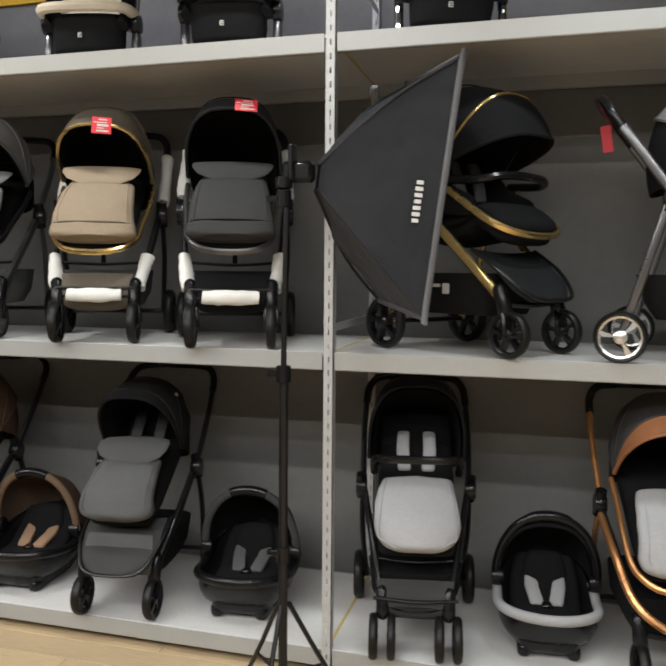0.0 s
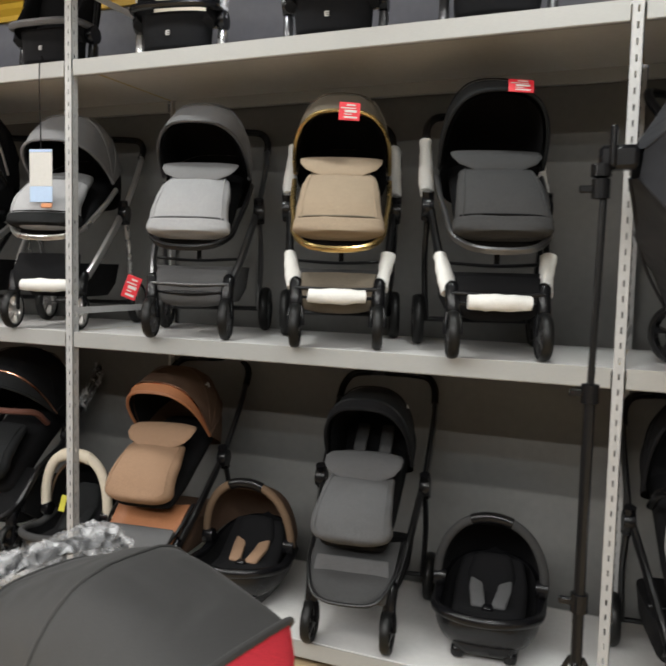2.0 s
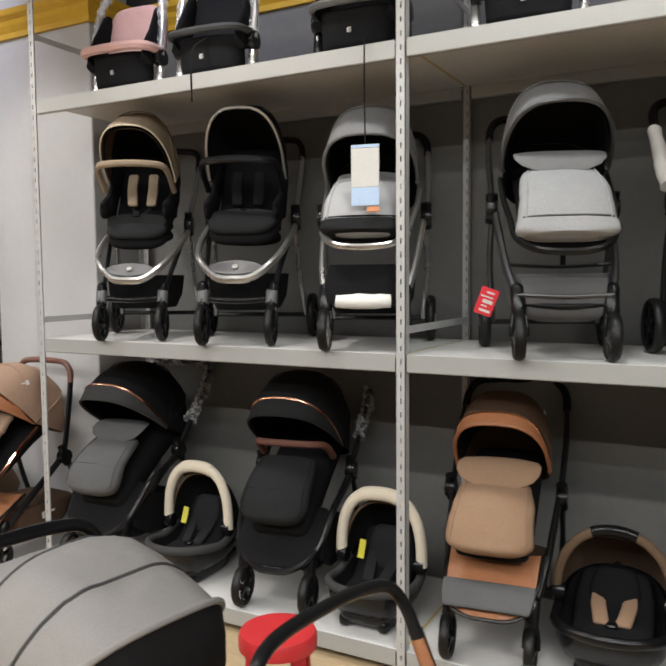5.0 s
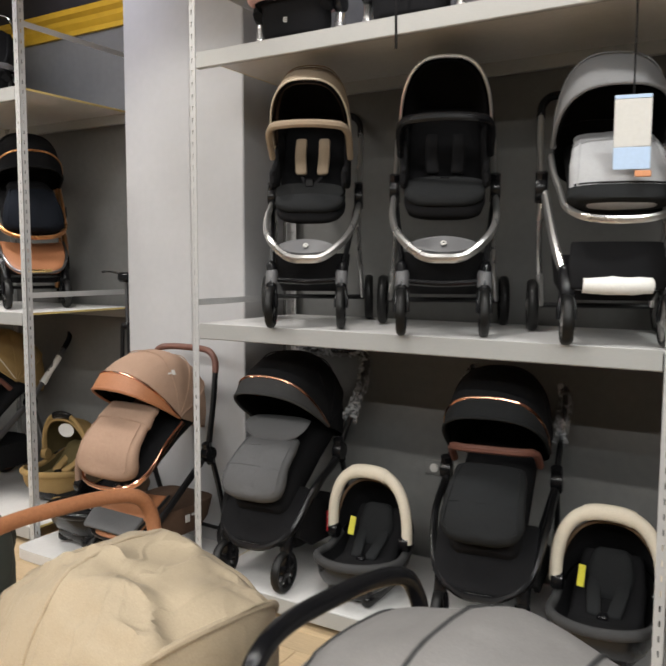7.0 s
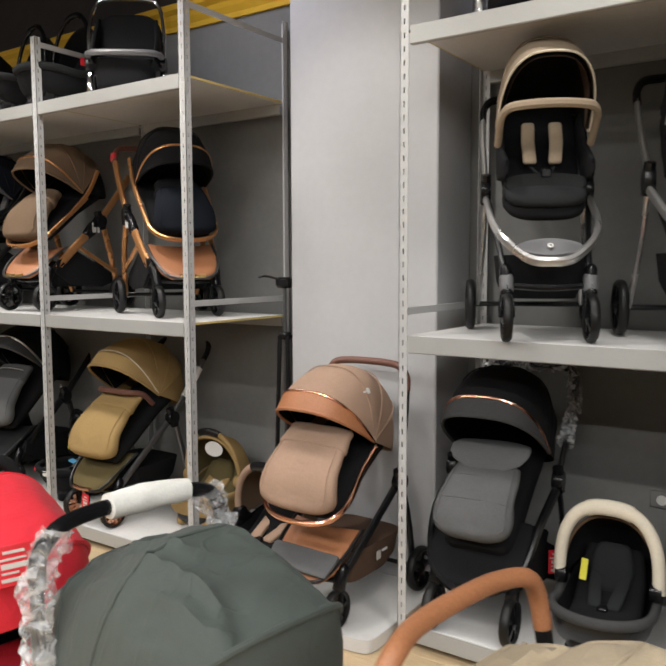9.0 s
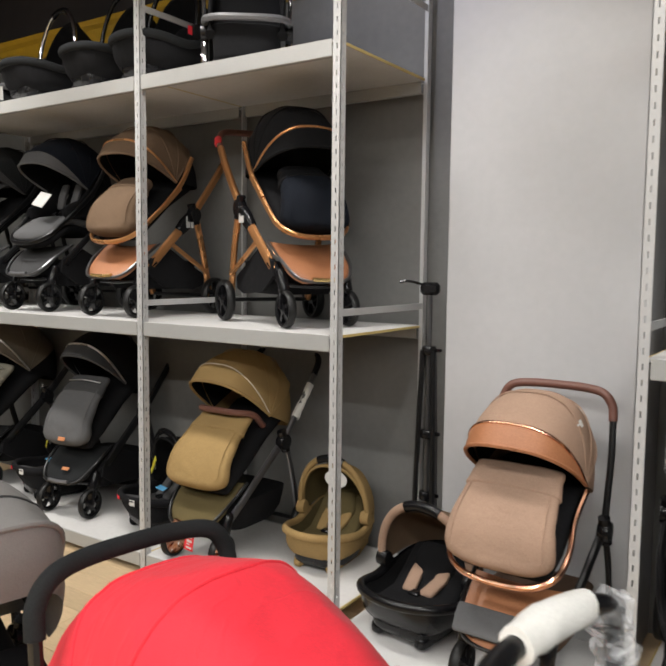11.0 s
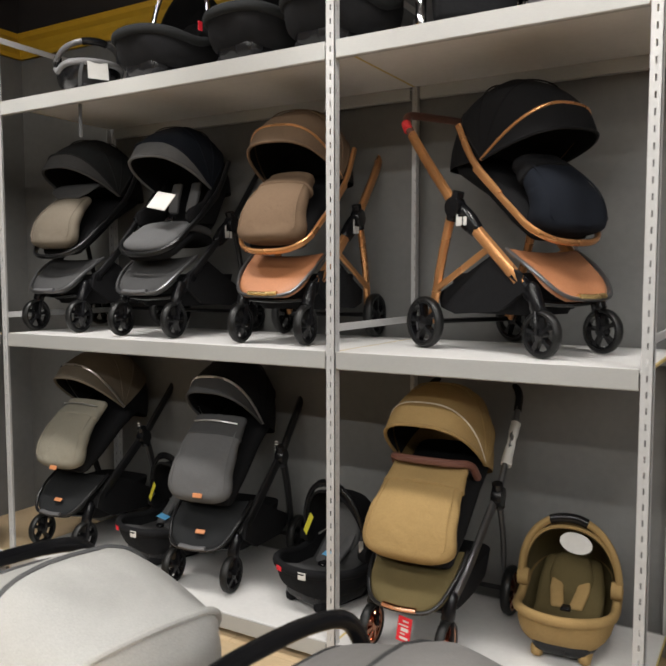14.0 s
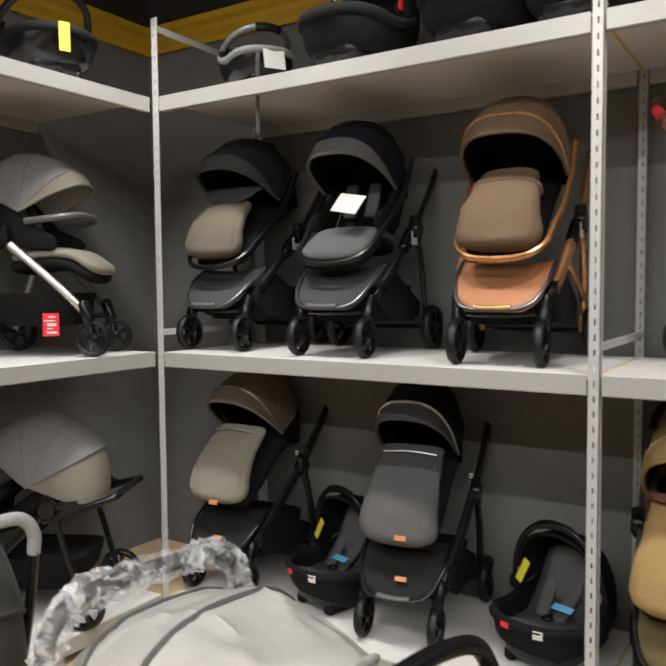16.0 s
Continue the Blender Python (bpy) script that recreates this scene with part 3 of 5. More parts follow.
        hi, lo = [[r[0] for r in gr] + gr[-1][1:] + [r[-1] for r in gr[::-1]][1:] + gr[0][::-1][1:-1] for gr in top_face]
        for k in range(len(hi)):
            bm.faces.new((hi[k - 1], hi[k], lo[k], lo[k - 1]))
        part("foot_plate", bm, g["plate"], root)
        if g["plate_strip"]:
            rod("plate_strip", [(-0.07, -0.362, 0.226), (0, -0.368, 0.223), (0.07, -0.362, 0.226)], 0.013, g["plate_strip"], root, "bright metal strip", flat=0.8)
        if g["plate_low"]:
            part("foot_plate_front", pad(bmesh.new(), [(0, -0.285, 0.318), (0, -0.325, 0.287), (0, -0.36, 0.258)], [0.178, 0.174, 0.165], 0.012, p=5, n=24), g["plate_low"], root)
        rod("foot_plate_edge", [(-0.19, -0.12, 0.4), (-0.18, -0.25, 0.317), (-0.125, -0.345, 0.23), (0, -0.366, 0.214), (0.125, -0.345, 0.23), (0.18, -0.25, 0.317), (0.19, -0.12, 0.4)], 0.008, g.get("plate_edge", BLACKMETAL), root)
    if g["front"] == "hoop":
        fz = g.get("hoop_z", 0.24)
        rod("front_hoop", [(-0.235, jy - 0.03, jz - 0.04), (-0.225, -0.12, 0.44), (-0.185, -0.25, fz + 0.08), (-0.09, -0.31, fz + 0.01), (0, -0.325, fz), (0.09, -0.31, fz + 0.01), (0.185, -0.25, fz + 0.08), (0.225, -0.12, 0.44), (0.235, jy - 0.03, jz - 0.04)], 0.0155, fr, root, flat=1.2)
        if g["hoop_panel"]:
            hl = [Vector((0, -0.11, 0.44)), Vector((0, -0.2, 0.36)), Vector((0, -0.265, fz + 0.085)), Vector((0, -0.315, fz + 0.015))]
            part("front_panel", muff(bmesh.new(), hl, (0.2, 0.2), (0.008, 0.008), round_foot=0.55, crumple=0.002), g["hoop_panel"], root)
        if g.get("hoop_plate"):
            bm = bmesh.new()
            skin(bm, [[bm.verts.new(q) for q in oval(Vector((0, -0.285 + d * 0.6, fz + 0.05 - d * 0.8)), Vector((1, 0, 0)), Vector((0, 0.62, 0.78)), 0.145 * k, 0.04 * k, 1.7, 32)] for d, k in ((0.012, 1.0), (0.002, 1.0), (-0.003, 0.94))])
            part("hoop_plate", bm, g["hoop_plate"], root)
            part("emblem", lathe(bmesh.new(), [(0.005, 0.0), (0.013, 0.001), (0.013, 0.005), (0.005, 0.006)], 18, axis="z", closed=True), WHITECARD, root).matrix_basis = pose(0, -0.29, fz + 0.053, 38)
            for sx in (-1, 1):
                sleeve = pad(bmesh.new(), [(sx * tf, -0.262, rf * 2.1), (sx * tf, -0.256, rf * 2.35), (sx * tf, -0.25, rf * 2.6)], 0.03, 0.022, p=2.4, n=14)
                part("fork_sleeve", sleeve, GREYPLASTIC, root)
    # seat unit
    cy, cz = g["hinge"]
    fy0, fz0, bw = g["foot_y"], g["foot_z"], g["body_w"]
    head = Vector((0, cy + 0.16, cz - 0.02))
    foot = Vector((0, fy0, fz0))
    if g["style"] == "apron":
        top = Vector((0, cy - 0.13, cz + g['apron_up']))
        sd = g.get("shell_deep", 0.0)
        bed = [head + Vector((0, 0.02, 0.02)), Vector((0, cy, cz - 0.1)), Vector((0, (cy + fy0) / 2, (cz + fz0) / 2 - 0.085)), foot + Vector((0, 0.07, -0.02))]
        bed = [p + Vector((0, 0.75, -0.65)) * sd for p in bed]
        part("seat_shell", pad(bmesh.new(), bed, [bw * 0.95, bw * 0.96, bw * 0.96, bw * 0.9], [0.05 + sd, 0.055 + sd, 0.05 + sd, 0.03 + sd * 0.5], n=28), g.get("shell", BLACK), root)
        line = [top, top.lerp(foot, 0.33) + Vector((0, -0.02, 0.022)), top.lerp(foot, 0.66) + Vector((0, -0.03, 0.026)), foot + Vector((0, 0.01, 0.016))]
        wide, thick = (bw * g.get("taper", 0.85), bw * 1.1), (0.028 + g["deep"] * 0.6, 0.056 + g["deep"])
        line = [p + Vector((0, 0.4, -0.55)) * g["deep"] for p in line]
        part("apron", muff(bmesh.new(), line, wide, thick, t1=1.1, seed=fx, round_foot=0.2 if g.get("toe") else g["round_foot"]), g["apron"], root)
        ln = spline(line, 6)
        part("piping", outline(bmesh.new(), line, wide, thick), g.get("piping", g["apron"]), root, "sewn piping round the foot cover")
        if g["band"]:
            part("cover_band", muff(bmesh.new(), line, wide, thick, t0=-0.16, t1=0.24, round_top=0.2, round_foot=0, proud=0.006, seed=fx + 3), g["band"], root, "folded cover band")
        if g.get("stitched"):
            for t in (0.3, 0.62):
                part("stitching", stitch(bmesh.new(), line, wide, thick, t), g["apron"], root)
        if g["zip_line"]:
            c = at_line(ln, 0.03)
            rod("zip_line", [c + Vector((-bw * 0.75, -0.026, 0.03)), c + Vector((0, -0.032, 0.04)), c + Vector((bw * 0.75, -0.026, 0.03))], 0.004, g["zip_line"], root, "silver zip line", n=6)
        if g["flap"]:
            fl = [top + Vector((0, 0.1, 0.075)), top + Vector((0, 0.06, 0.08)), top + Vector((0, 0.02, 0.074)), top + Vector((0, -0.02, 0.052)), top + Vector((0, -0.045, 0.025)), top + Vector((0, -0.058, 0.004))]
            part("flap", pad(bmesh.new(), fl, [bw * 0.7, bw * 0.98, bw * 1.07, bw * 1.05, bw * 0.9, bw * 0.6], 0.011, p=2.4, n=24), g["flap"], root)
        if g["pads"]:
            for sx in (-1, 1):
                pd = g.get("pad_drop", 0.0)
                sl = [Vector((sx * 0.055, cy + 0.13, cz + 0.13 - pd)), Vector((sx * 0.058, cy + 0.06, cz + 0.05 - pd * 0.5)), Vector((sx * 0.05, cy - 0.01, cz - 0.04))]
                part("shoulder_pad", pad(bmesh.new(), sl, 0.028, 0.014, p=3, n=12), g["pads"], root)
            part("backrest", pad(bmesh.new(), [head + Vector((0, 0.05, 0.15)), head + Vector((0, 0.0, 0.02)), Vector((0, cy + 0.03, cz - 0.1))], bw * 0.95, 0.03), BLACK, root)
        if g.get("toe"):
            for t, rad in ((0.86, 0.0036),):
                part("toe_piping", stitch(bmesh.new(), line, wide, thick, t, rad), g["toe"], root)
            part("toe_panel", muff(bmesh.new(), line, wide, thick, t0=0.86, t1=1.085, round_top=0.12, round_foot=0.45, proud=0.0035, seed=fx, crumple=0.003), g.get("toe_cloth", g["apron"]), root, "stitched toe panel")
    else:
        back = [head + Vector((0, 0.03, 0.16)), head + Vector((0, 0.01, 0.02)), Vector((0, cy + 0.07, cz - 0.16)), Vector((0, cy + 0.02, cz - 0.22))]
        part("backrest", pad(bmesh.new(), back, [bw * 0.9, bw, bw, bw * 0.95], 0.03), g["lining"], root)
        seat = [Vector((0, cy + 0.06, cz - 0.22)), Vector((0, cy - 0.1, cz - 0.2)), Vector((0, fy0 + 0.12, fz0 + 0.05)), Vector((0, fy0 + 0.01, fz0 - 0.02))]
        part("seat", muff(bmesh.new(), seat, (bw * 0.98, bw), (0.035, 0.03), t1=1.06, round_foot=0.22, crumple=0.003, seed=fx), g["apron"], root)
        tub = [p + Vector((0, 0.012, -0.045)) for p in seat]
        part("seat_tub", muff(bmesh.new(), tub, (bw * 0.95, bw * 1.04), (0.04, 0.034), t1=1.04, round_foot=0.3, crumple=0.001), BLACK, root)
        for sx in (-1, 1):
            sl = [Vector((sx * 0.06, cy + 0.05, cz + 0.03)), Vector((sx * 0.062, cy + 0.02, cz - 0.04)), Vector((sx * 0.055, cy - 0.0, cz - 0.11))]
            part("shoulder_pad", pad(bmesh.new(), sl, 0.03, 0.014, p=3, n=12), g["pads"] or MIDGREY, root)
            rod("harness_strap", [(sx * 0.05, cy - 0.0, cz - 0.13), (sx * 0.02, cy - 0.06, cz - 0.165), (0, cy - 0.09, cz - 0.17)], 0.01, BLACK, root, flat=0.3)
            wing = [Vector((sx * bw * 1.02, cy + 0.12, cz + 0.04)), Vector((sx * bw * 1.05, cy, cz - 0.12)), Vector((sx * bw * 1.02, cy - 0.14, cz - 0.15))]
            part("side_wing", pad(bmesh.new(), wing, 0.018, [0.05, 0.07, 0.04], n=12), BLACK, root)
        part("buckle", slab(bmesh.new(), (0.05, 0.025, 0.04), (0, cy - 0.1, cz - 0.165), 0.008), PLASTIC, root)
    if g["seat_rim"]:
        sr = [Vector((0, cy + 0.03, cz - 0.03)), Vector((0, (cy + fy0) / 2, (cz + fz0) / 2 - 0.045)), Vector((0, fy0, fz0 - 0.035))]
        half = [(0.205, 0.0), (0.2, 0.3), (bw + 0.026, 0.6), (bw + 0.016, 0.84), (bw * 0.85, 0.99), (bw * 0.5, 1.06)]
        side = [at_line(sr, t) + Vector((x, 0, 0)) for x, t in half]
        rod("seat_rim", [Vector((-p.x, p.y, p.z)) for p in side] + [at_line(sr, 1.08)] + side[::-1], 0.011, g["seat_rim"], root, flat=1.3)
    if g["bumper"]:
        by, bh = g["bump"]
        bx = 0.19 if g["style"] == "seat" else 0.168
        half = [(bx + 0.01, cy - 0.03, cz - 0.05), (bx, cy - 0.17 + by, cz + 0.04 + bh), (0.1, cy - 0.235 + by, cz + 0.055 + bh)]
        rod("bumper_bar", mirrored(half) + half[::-1], 0.0165, g["bumper"], root)
    # hood
    w, r, a0, a1 = g["w"], g["r"], g["a0"], g["a1"]
    rum = g.get("rumple", 0.006)
    fine = (60, 72) if rum > 0.04 else (34, 40) if rum > 0.01 else (16, 22)
    h = part("canopy", hood(bmesh.new(), cy, cz, w, r, a0, a1, g["ribs"], g["e"], rumple=rum, nu=fine[0], nv=fine[1], peak=g["peak"]), g["canopy"], root)
    part("canopy_lining", hood(bmesh.new(), cy, cz, w, r, a0, a1, g["ribs"], g["e"], inset=0.016, rumple=rum, peak=g["peak"]), g["lining"], h)
    if g["lining_band"]:
        part("lining_band", hood(bmesh.new(), cy, cz, w, r, a0, a0 + (a1 - a0) * 0.42, 1, g["e"], 0.0, inset=0.021), g["lining_band"], h, "brown front band of the hood lining")
    for a, s_, hgt in g["marks"]:
        # small white emblem sewn on the cloth of the hood
        q, sq = radians(a), radians(s_)

        def on_hood(da, ds):
            c2, s2 = math.cos(sq + ds), math.sin(sq + ds)
            d2 = (r + 0.005) * abs(s2) ** g["e"]
            return Vector((math.copysign(abs(c2) ** g["e"], c2) * (w + 0.005), cy - d2 * math.sin(q + da), cz + d2 * math.cos(q + da)))

        o0, eu, ev = on_hood(0, 0), on_hood(0, 0.05) - on_hood(0, -0.05), on_hood(0.05, 0) - on_hood(-0.05, 0)
        eu.normalize()
        nn = eu.cross(ev).normalized()
        nn = nn if nn.dot(o0 - Vector((0, cy, cz))) > 0 else -nn
        mm = Matrix((nn.cross(eu), eu, nn)).transposed().to_4x4()
        mm.translation = o0 + nn * 0.004
        bm = bmesh.new()
        slab(bm, (hgt * 0.8, hgt, 0.003), (0, 0, 0), 0.001, mm, 1)
        slab(bm, (hgt * 0.9, hgt * 0.3, 0.003), (hgt * 0.95, 0, 0), 0.001, mm)
        part("emblem", bm, WHITECARD, h, "small white emblem on the hood")
    part("canopy_edge", tube(bmesh.new(), hoop(cy, cz, w, r * (1 + g["peak"]), a0, g["e"], lift=0.002), 0.0045 if g["trim"] is CREAM else 0.0075, n=8, sub=2), g["trim"] or g["canopy"], h)
    if g["peak"] == 0:
        for f in (0.36, 0.68):
            part("seam", tube(bmesh.new(), hoop(cy, cz, w, r, a0 + (a1 - a0) * f, g["e"], lift=0.0), 0.003, n=5, sub=2), g["canopy"], h)
    part("canopy_back_edge", tube(bmesh.new(), hoop(cy, cz, w, r, a1, g["e"], lift=-0.004), 0.008, n=6, sub=2), g["canopy"], h)
    bm = hood(bmesh.new(), cy, cz, w - 0.006, r - 0.01, a1, a1 - 50, 1, g["e"], 0.02)
    part("back_panel", bm, g.get("rear", BLACK), root)
    if g["valance"]:
        bm = bmesh.new()
        edge = [Vector(q) for q in hoop(cy, cz, w, r * (1 + g["peak"]), a0, g["e"], n=24)]
        rows = []
        for f, fwd in ((0.0, 0.0), (0.35, 0.012), (0.7, 0.012), (1.0, 0.0), (1.0, -0.008), (0.0, -0.008)):
            rows.append([bm.verts.new(q + Vector((0, -fwd, -f * g["drop"] * min(1.0, 0.2 + (q.z - cz) / (r * 0.4))))) if q.z > cz + 0.001 else bm.verts.new(q + Vector((0, -fwd * 0.2, -f * 0.02))) for q in edge])
        for p, q in zip(rows, rows[1:]):
            for k in range(len(edge) - 1):
                bm.faces.new((p[k], p[k + 1], q[k + 1], q[k]))
        part("valance", bm, g["valance"], root)
    if g["visor"]:
        v = part("visor", hood(bmesh.new(), cy, cz, w + 0.004, r + 0.004, a0 + g["visor_span"], a0 - 1, 1, g["e"], 0.0, nu=4), g["visor"], root)
        part("visor_lining", hood(bmesh.new(), cy, cz, w + 0.004, r + 0.004, a0 + g["visor_span"], a0 - 1, 1, g["e"], 0.0, inset=0.01, nu=4), g["lining"], v)
        part("visor_edge", tube(bmesh.new(), hoop(cy, cz, w, r, a0 + g["visor_span"], g["e"], lift=0.001), 0.008, n=6, sub=2), g.get("visor_edge", g["visor"]), v)
    for line in g.get("foam", ()):
        bm = tube(bmesh.new(), line, lambda u: g.get("foam_r", 0.0285) + 0.003 * math.sin(u * 5 + line[0][0] * 9), n=14, sub=7)
        for v in bm.verts:
            v.co += Vector((noise.noise(v.co * 30), noise.noise(v.co * 30 + Vector((4, 0, fx))), noise.noise(v.co * 30 + Vector((0, 6, fx))))) * 0.005
        part("foam_sleeve", bm, g.get("foam_mat", FOAM), root, "white foam transport sleeve")
    if g.get("basket_mark"):
        for sx in (-1, 1):
            bm = bmesh.new()
            slab(bm, (0.004, 0.034, 0.04), (sx * 0.196, 0.0, 0.25), 0.0015)
            slab(bm, (0.004, 0.04, 0.012), (sx * 0.196, 0.05, 0.262), 0.0012)
            part("basket_emblem", bm, WHITECARD, root, "small white emblem on the basket")
    for at in g.get("cards", ()):
        tag_card(root, *at)
    if g.get("ticks"):
        bm = bmesh.new()
        for k in range(9):
            slab(bm, (0.016, 0.004, 0.006), (0.215, jy - 0.02, jz + 0.08 - 0.014 * k), 0.001)
        part("printed_scale", bm, WHITECARD, root, "white printed scale marks")
    if g.get("red_tie"):
        rod("red_tie", [(-0.236, hy - 0.08 * dy, hz - 0.08), (-0.226, hy - 0.045 * dy, hz - 0.045)], 0.0205, REDPLASTIC, root, "red plastic tie on the handle")
    for at in g.get("labels", ()):
        part("leather_label", slab(bmesh.new(), (0.05, 0.006, 0.022), (0, 0, 0), 0.002, pose(*at)), ORANGE, root, "small orange leather label")
    return root


def car_seat(name, label, x, y, yaw, base, **o):
    """Infant carrier shell with hood and carrying handle; local front is -y, x, y the middle of its footprint."""
    g = dict(shell=PLASTIC, liner=BLACK, canopy=BLACK, lining=BLACK, handle=PLASTIC, grip=PLASTIC, pads=MIDGREY, rim=PLASTIC, r=0.275, w=0.205, a0=14, a1=-75,
             handle_r=0.285, handle_a=8, handle_thick=0.019, size=1.0, cushion=None, hood=True, handle_e=0.92, insert=None, narrow=0.9, lift=0.0, long=0.84)
    g.update(o)
    root = tagged(new(name), label, "car seat", g.get("group", ""))
    root.matrix_world = pose(x, y, base, 0, 0, yaw) @ Matrix.Diagonal((g["size"] * g["narrow"], g["size"] * g["long"], g["size"], 1))

    def bucket(bm, inset):
        grid = []
        for i in range(19):
            v = 0.5 - 0.5 * math.cos(math.pi * i / 18)
            yy = -0.31 + 0.62 * v
            rimz = 0.185 + 0.012 * math.cos(v * 6) + 0.1 * max(0, v - 0.45) ** 1.15 / 0.5
            wide = max(0.004, 0.207 * max(0.0, 1 - abs(2 * v - 1) ** 3.4) ** 0.5 - inset)
            low = 0.05 + (rimz - 0.05) * max(0, (0.2 - v) / 0.2) ** 2 + 0.2 * max(0, v - 0.5) ** 1.6 + (rimz - 0.116) * max(0, (v - 0.7) / 0.3) ** 2 + inset * 0.9
            row = []
            for k in range(17):
                t = math.pi * k / 16
                cx, sx = math.cos(t), math.sin(t)
                row.append(bm.verts.new((math.copysign(abs(cx) ** 0.6, cx) * wide, yy * (1 - inset * 1.5), rimz - (rimz - low) * abs(sx) ** 0.6)))
            grid.append(row)
        for i in range(18):
            for k in range(16):
                bm.faces.new((grid[i][k], grid[i][k + 1], grid[i + 1][k + 1], grid[i + 1][k]))
        return grid

    bm = bmesh.new()
    outer = bucket(bm, 0.0)
    edge = [v.co.copy() for v in [row[0] for row in outer[11:0:-1]] + [outer[0][8]] + [row[-1] for row in outer[1:12]]]
    shell = part("shell", bm, g["shell"], root)
    bm = bmesh.new()
    bucket(bm, 0.018)
    part("liner", bm, g["liner"], root)
    part("rim", tube(bmesh.new(), edge, 0.021, n=10, sub=2), g["rim"], shell)
    for sx in (-1, 1):
        part("rocker", pad(bmesh.new(), [(sx * 0.1, -0.2, 0.03), (sx * 0.1, -0.05, 0.028), (sx * 0.1, 0.12, 0.028), (sx * 0.1, 0.24, 0.06)], 0.028, 0.028, n=10), g["shell"], root)
        sl = [Vector((sx * 0.055, 0.14, 0.25 + g["lift"])), Vector((sx * 0.058, 0.06, 0.2 + g["lift"] * 0.5)), Vector((sx * 0.04, -0.04, 0.165))]
        part("harness_pad", pad(bmesh.new(), sl, 0.03, 0.014, p=3, n=12), g["pads"], root)
        bm = bmesh.new()
        lathe(bm, [(0.008, -0.026), (0.034, -0.024), (0.038, 0), (0.034, 0.024), (0.008, 0.026)], 16)
        h = part("handle_hub", bm, g["shell"], root)
        h.location = (sx * 0.205, 0.03, 0.24)
    part("base", pad(bmesh.new(), [(0, -0.19, 0.075), (0, -0.08, 0.06), (0, 0.08, 0.06), (0, 0.17, 0.075)], [0.125, 0.14, 0.14, 0.12], [0.055, 0.06, 0.06, 0.05], p=4), PLASTIC, root)
    part("head_insert", pad(bmesh.new(), [(0, 0.16, 0.29 + g["lift"]), (0, 0.13, 0.235 + g["lift"]), (0, 0.09, 0.18 + g["lift"] * 0.5)], [0.085, 0.1, 0.09], 0.04, n=18), g["insert"] or g["liner"], root)
    part("cushion", pad(bmesh.new(), [(0, 0.18, 0.28 + g["lift"]), (0, 0.13, 0.2 + g["lift"] * 0.4), (0, 0.02, 0.13), (0, -0.13, 0.13), (0, -0.24, 0.17)], [0.13, 0.15, 0.15, 0.14, 0.12], [0.03, 0.035, 0.035, 0.03, 0.02]), g["cushion"] or g["liner"], root)
    part("buckle", slab(bmesh.new(), (0.045, 0.05, 0.02), (0, -0.06, 0.165), 0.006), PLASTIC, root)
    if g["hood"]:
        h = part("canopy", hood(bmesh.new(), 0.05, 0.22, g["w"], g["r"], g["a0"], g["a1"], 2, 0.85), g["canopy"], root)
        part("canopy_lining", hood(bmesh.new(), 0.05, 0.22, g["w"], g["r"], g["a0"], g["a1"], 2, 0.85, inset=0.012), g["lining"], h)
        part("canopy_edge", tube(bmesh.new(), hoop(0.05, 0.22, g["w"], g["r"], g["a0"], 0.85), 0.008, n=6, sub=2), g.get("trim", g["canopy"]), h)
    arch = hoop(0.03, 0.24, 0.215, g["handle_r"], g["handle_a"], g["handle_e"], n=18)
    ha = rod("carry_handle", arch, g["handle_thick"], g["handle"], root, sub=3, n=14)
    part("grip", tube(bmesh.new(), arch[7:12], g["handle_thick"] + 0.004, sub=3, n=14), g["grip"], ha)
    for mat, at, size in g.get("stickers", ()):
        part("sticker", slab(bmesh.new(), (size[0], 0.003, size[1]), (0, 0, 0), 0.001, pose(*at)), mat, root, "printed warning sticker")
    return root


# ---- the shop's shell ----
FRONT, BACK = 2.794, 3.64
MID, TOP, LOW = 1.302, 2.502, 0.105


def block(name, x0, x1, y0, y1, z0, z1, mat, parent=None, bevel=0.0, kind="structure", label="", category=""):
    ob = part(name, slab(bmesh.new(), (x1 - x0, y1 - y0, z1 - z0), ((x0 + x1) / 2, (y0 + y1) / 2, (z0 + z1) / 2), bevel), mat, parent, smooth=False)
    if kind:
        tagged(ob, label, category, "", kind)
    return ob


WEST, EAST, SOUTH = -10.42, 3.2, -4.5
block("wall_north", WEST - 0.15, EAST + 0.15, BACK, BACK + 0.15, 0, CEIL, WALLGREY, label="grey painted wall behind the shelving", category="wall")
block("wall_west", WEST - 0.15, WEST, SOUTH, BACK, 0, CEIL, WALLGREY, label="grey painted wall behind the side shelving", category="wall")
block("wall_east", EAST, EAST + 0.15, SOUTH, BACK, 0, CEIL, WALLGREY, label="plain grey painted wall", category="wall")
block("wall_south", WEST, EAST, SOUTH - 0.15, SOUTH, 0, CEIL, WALLGREY, label="plain grey painted wall", category="wall")
block("ceiling", WEST, EAST, SOUTH, BACK, CEIL, CEIL + 0.1, CEILDARK, label="very dark painted shop ceiling", category="ceiling")
PX0, PX1, PY = -6.06, -5.22, 3.28
block("pillar", PX0, PX1, PY, BACK - 0.002, 0, CEIL, PILLARPAINT, bevel=0.006, label="light grey painted wall pillar between two shelf runs", category="pillar")


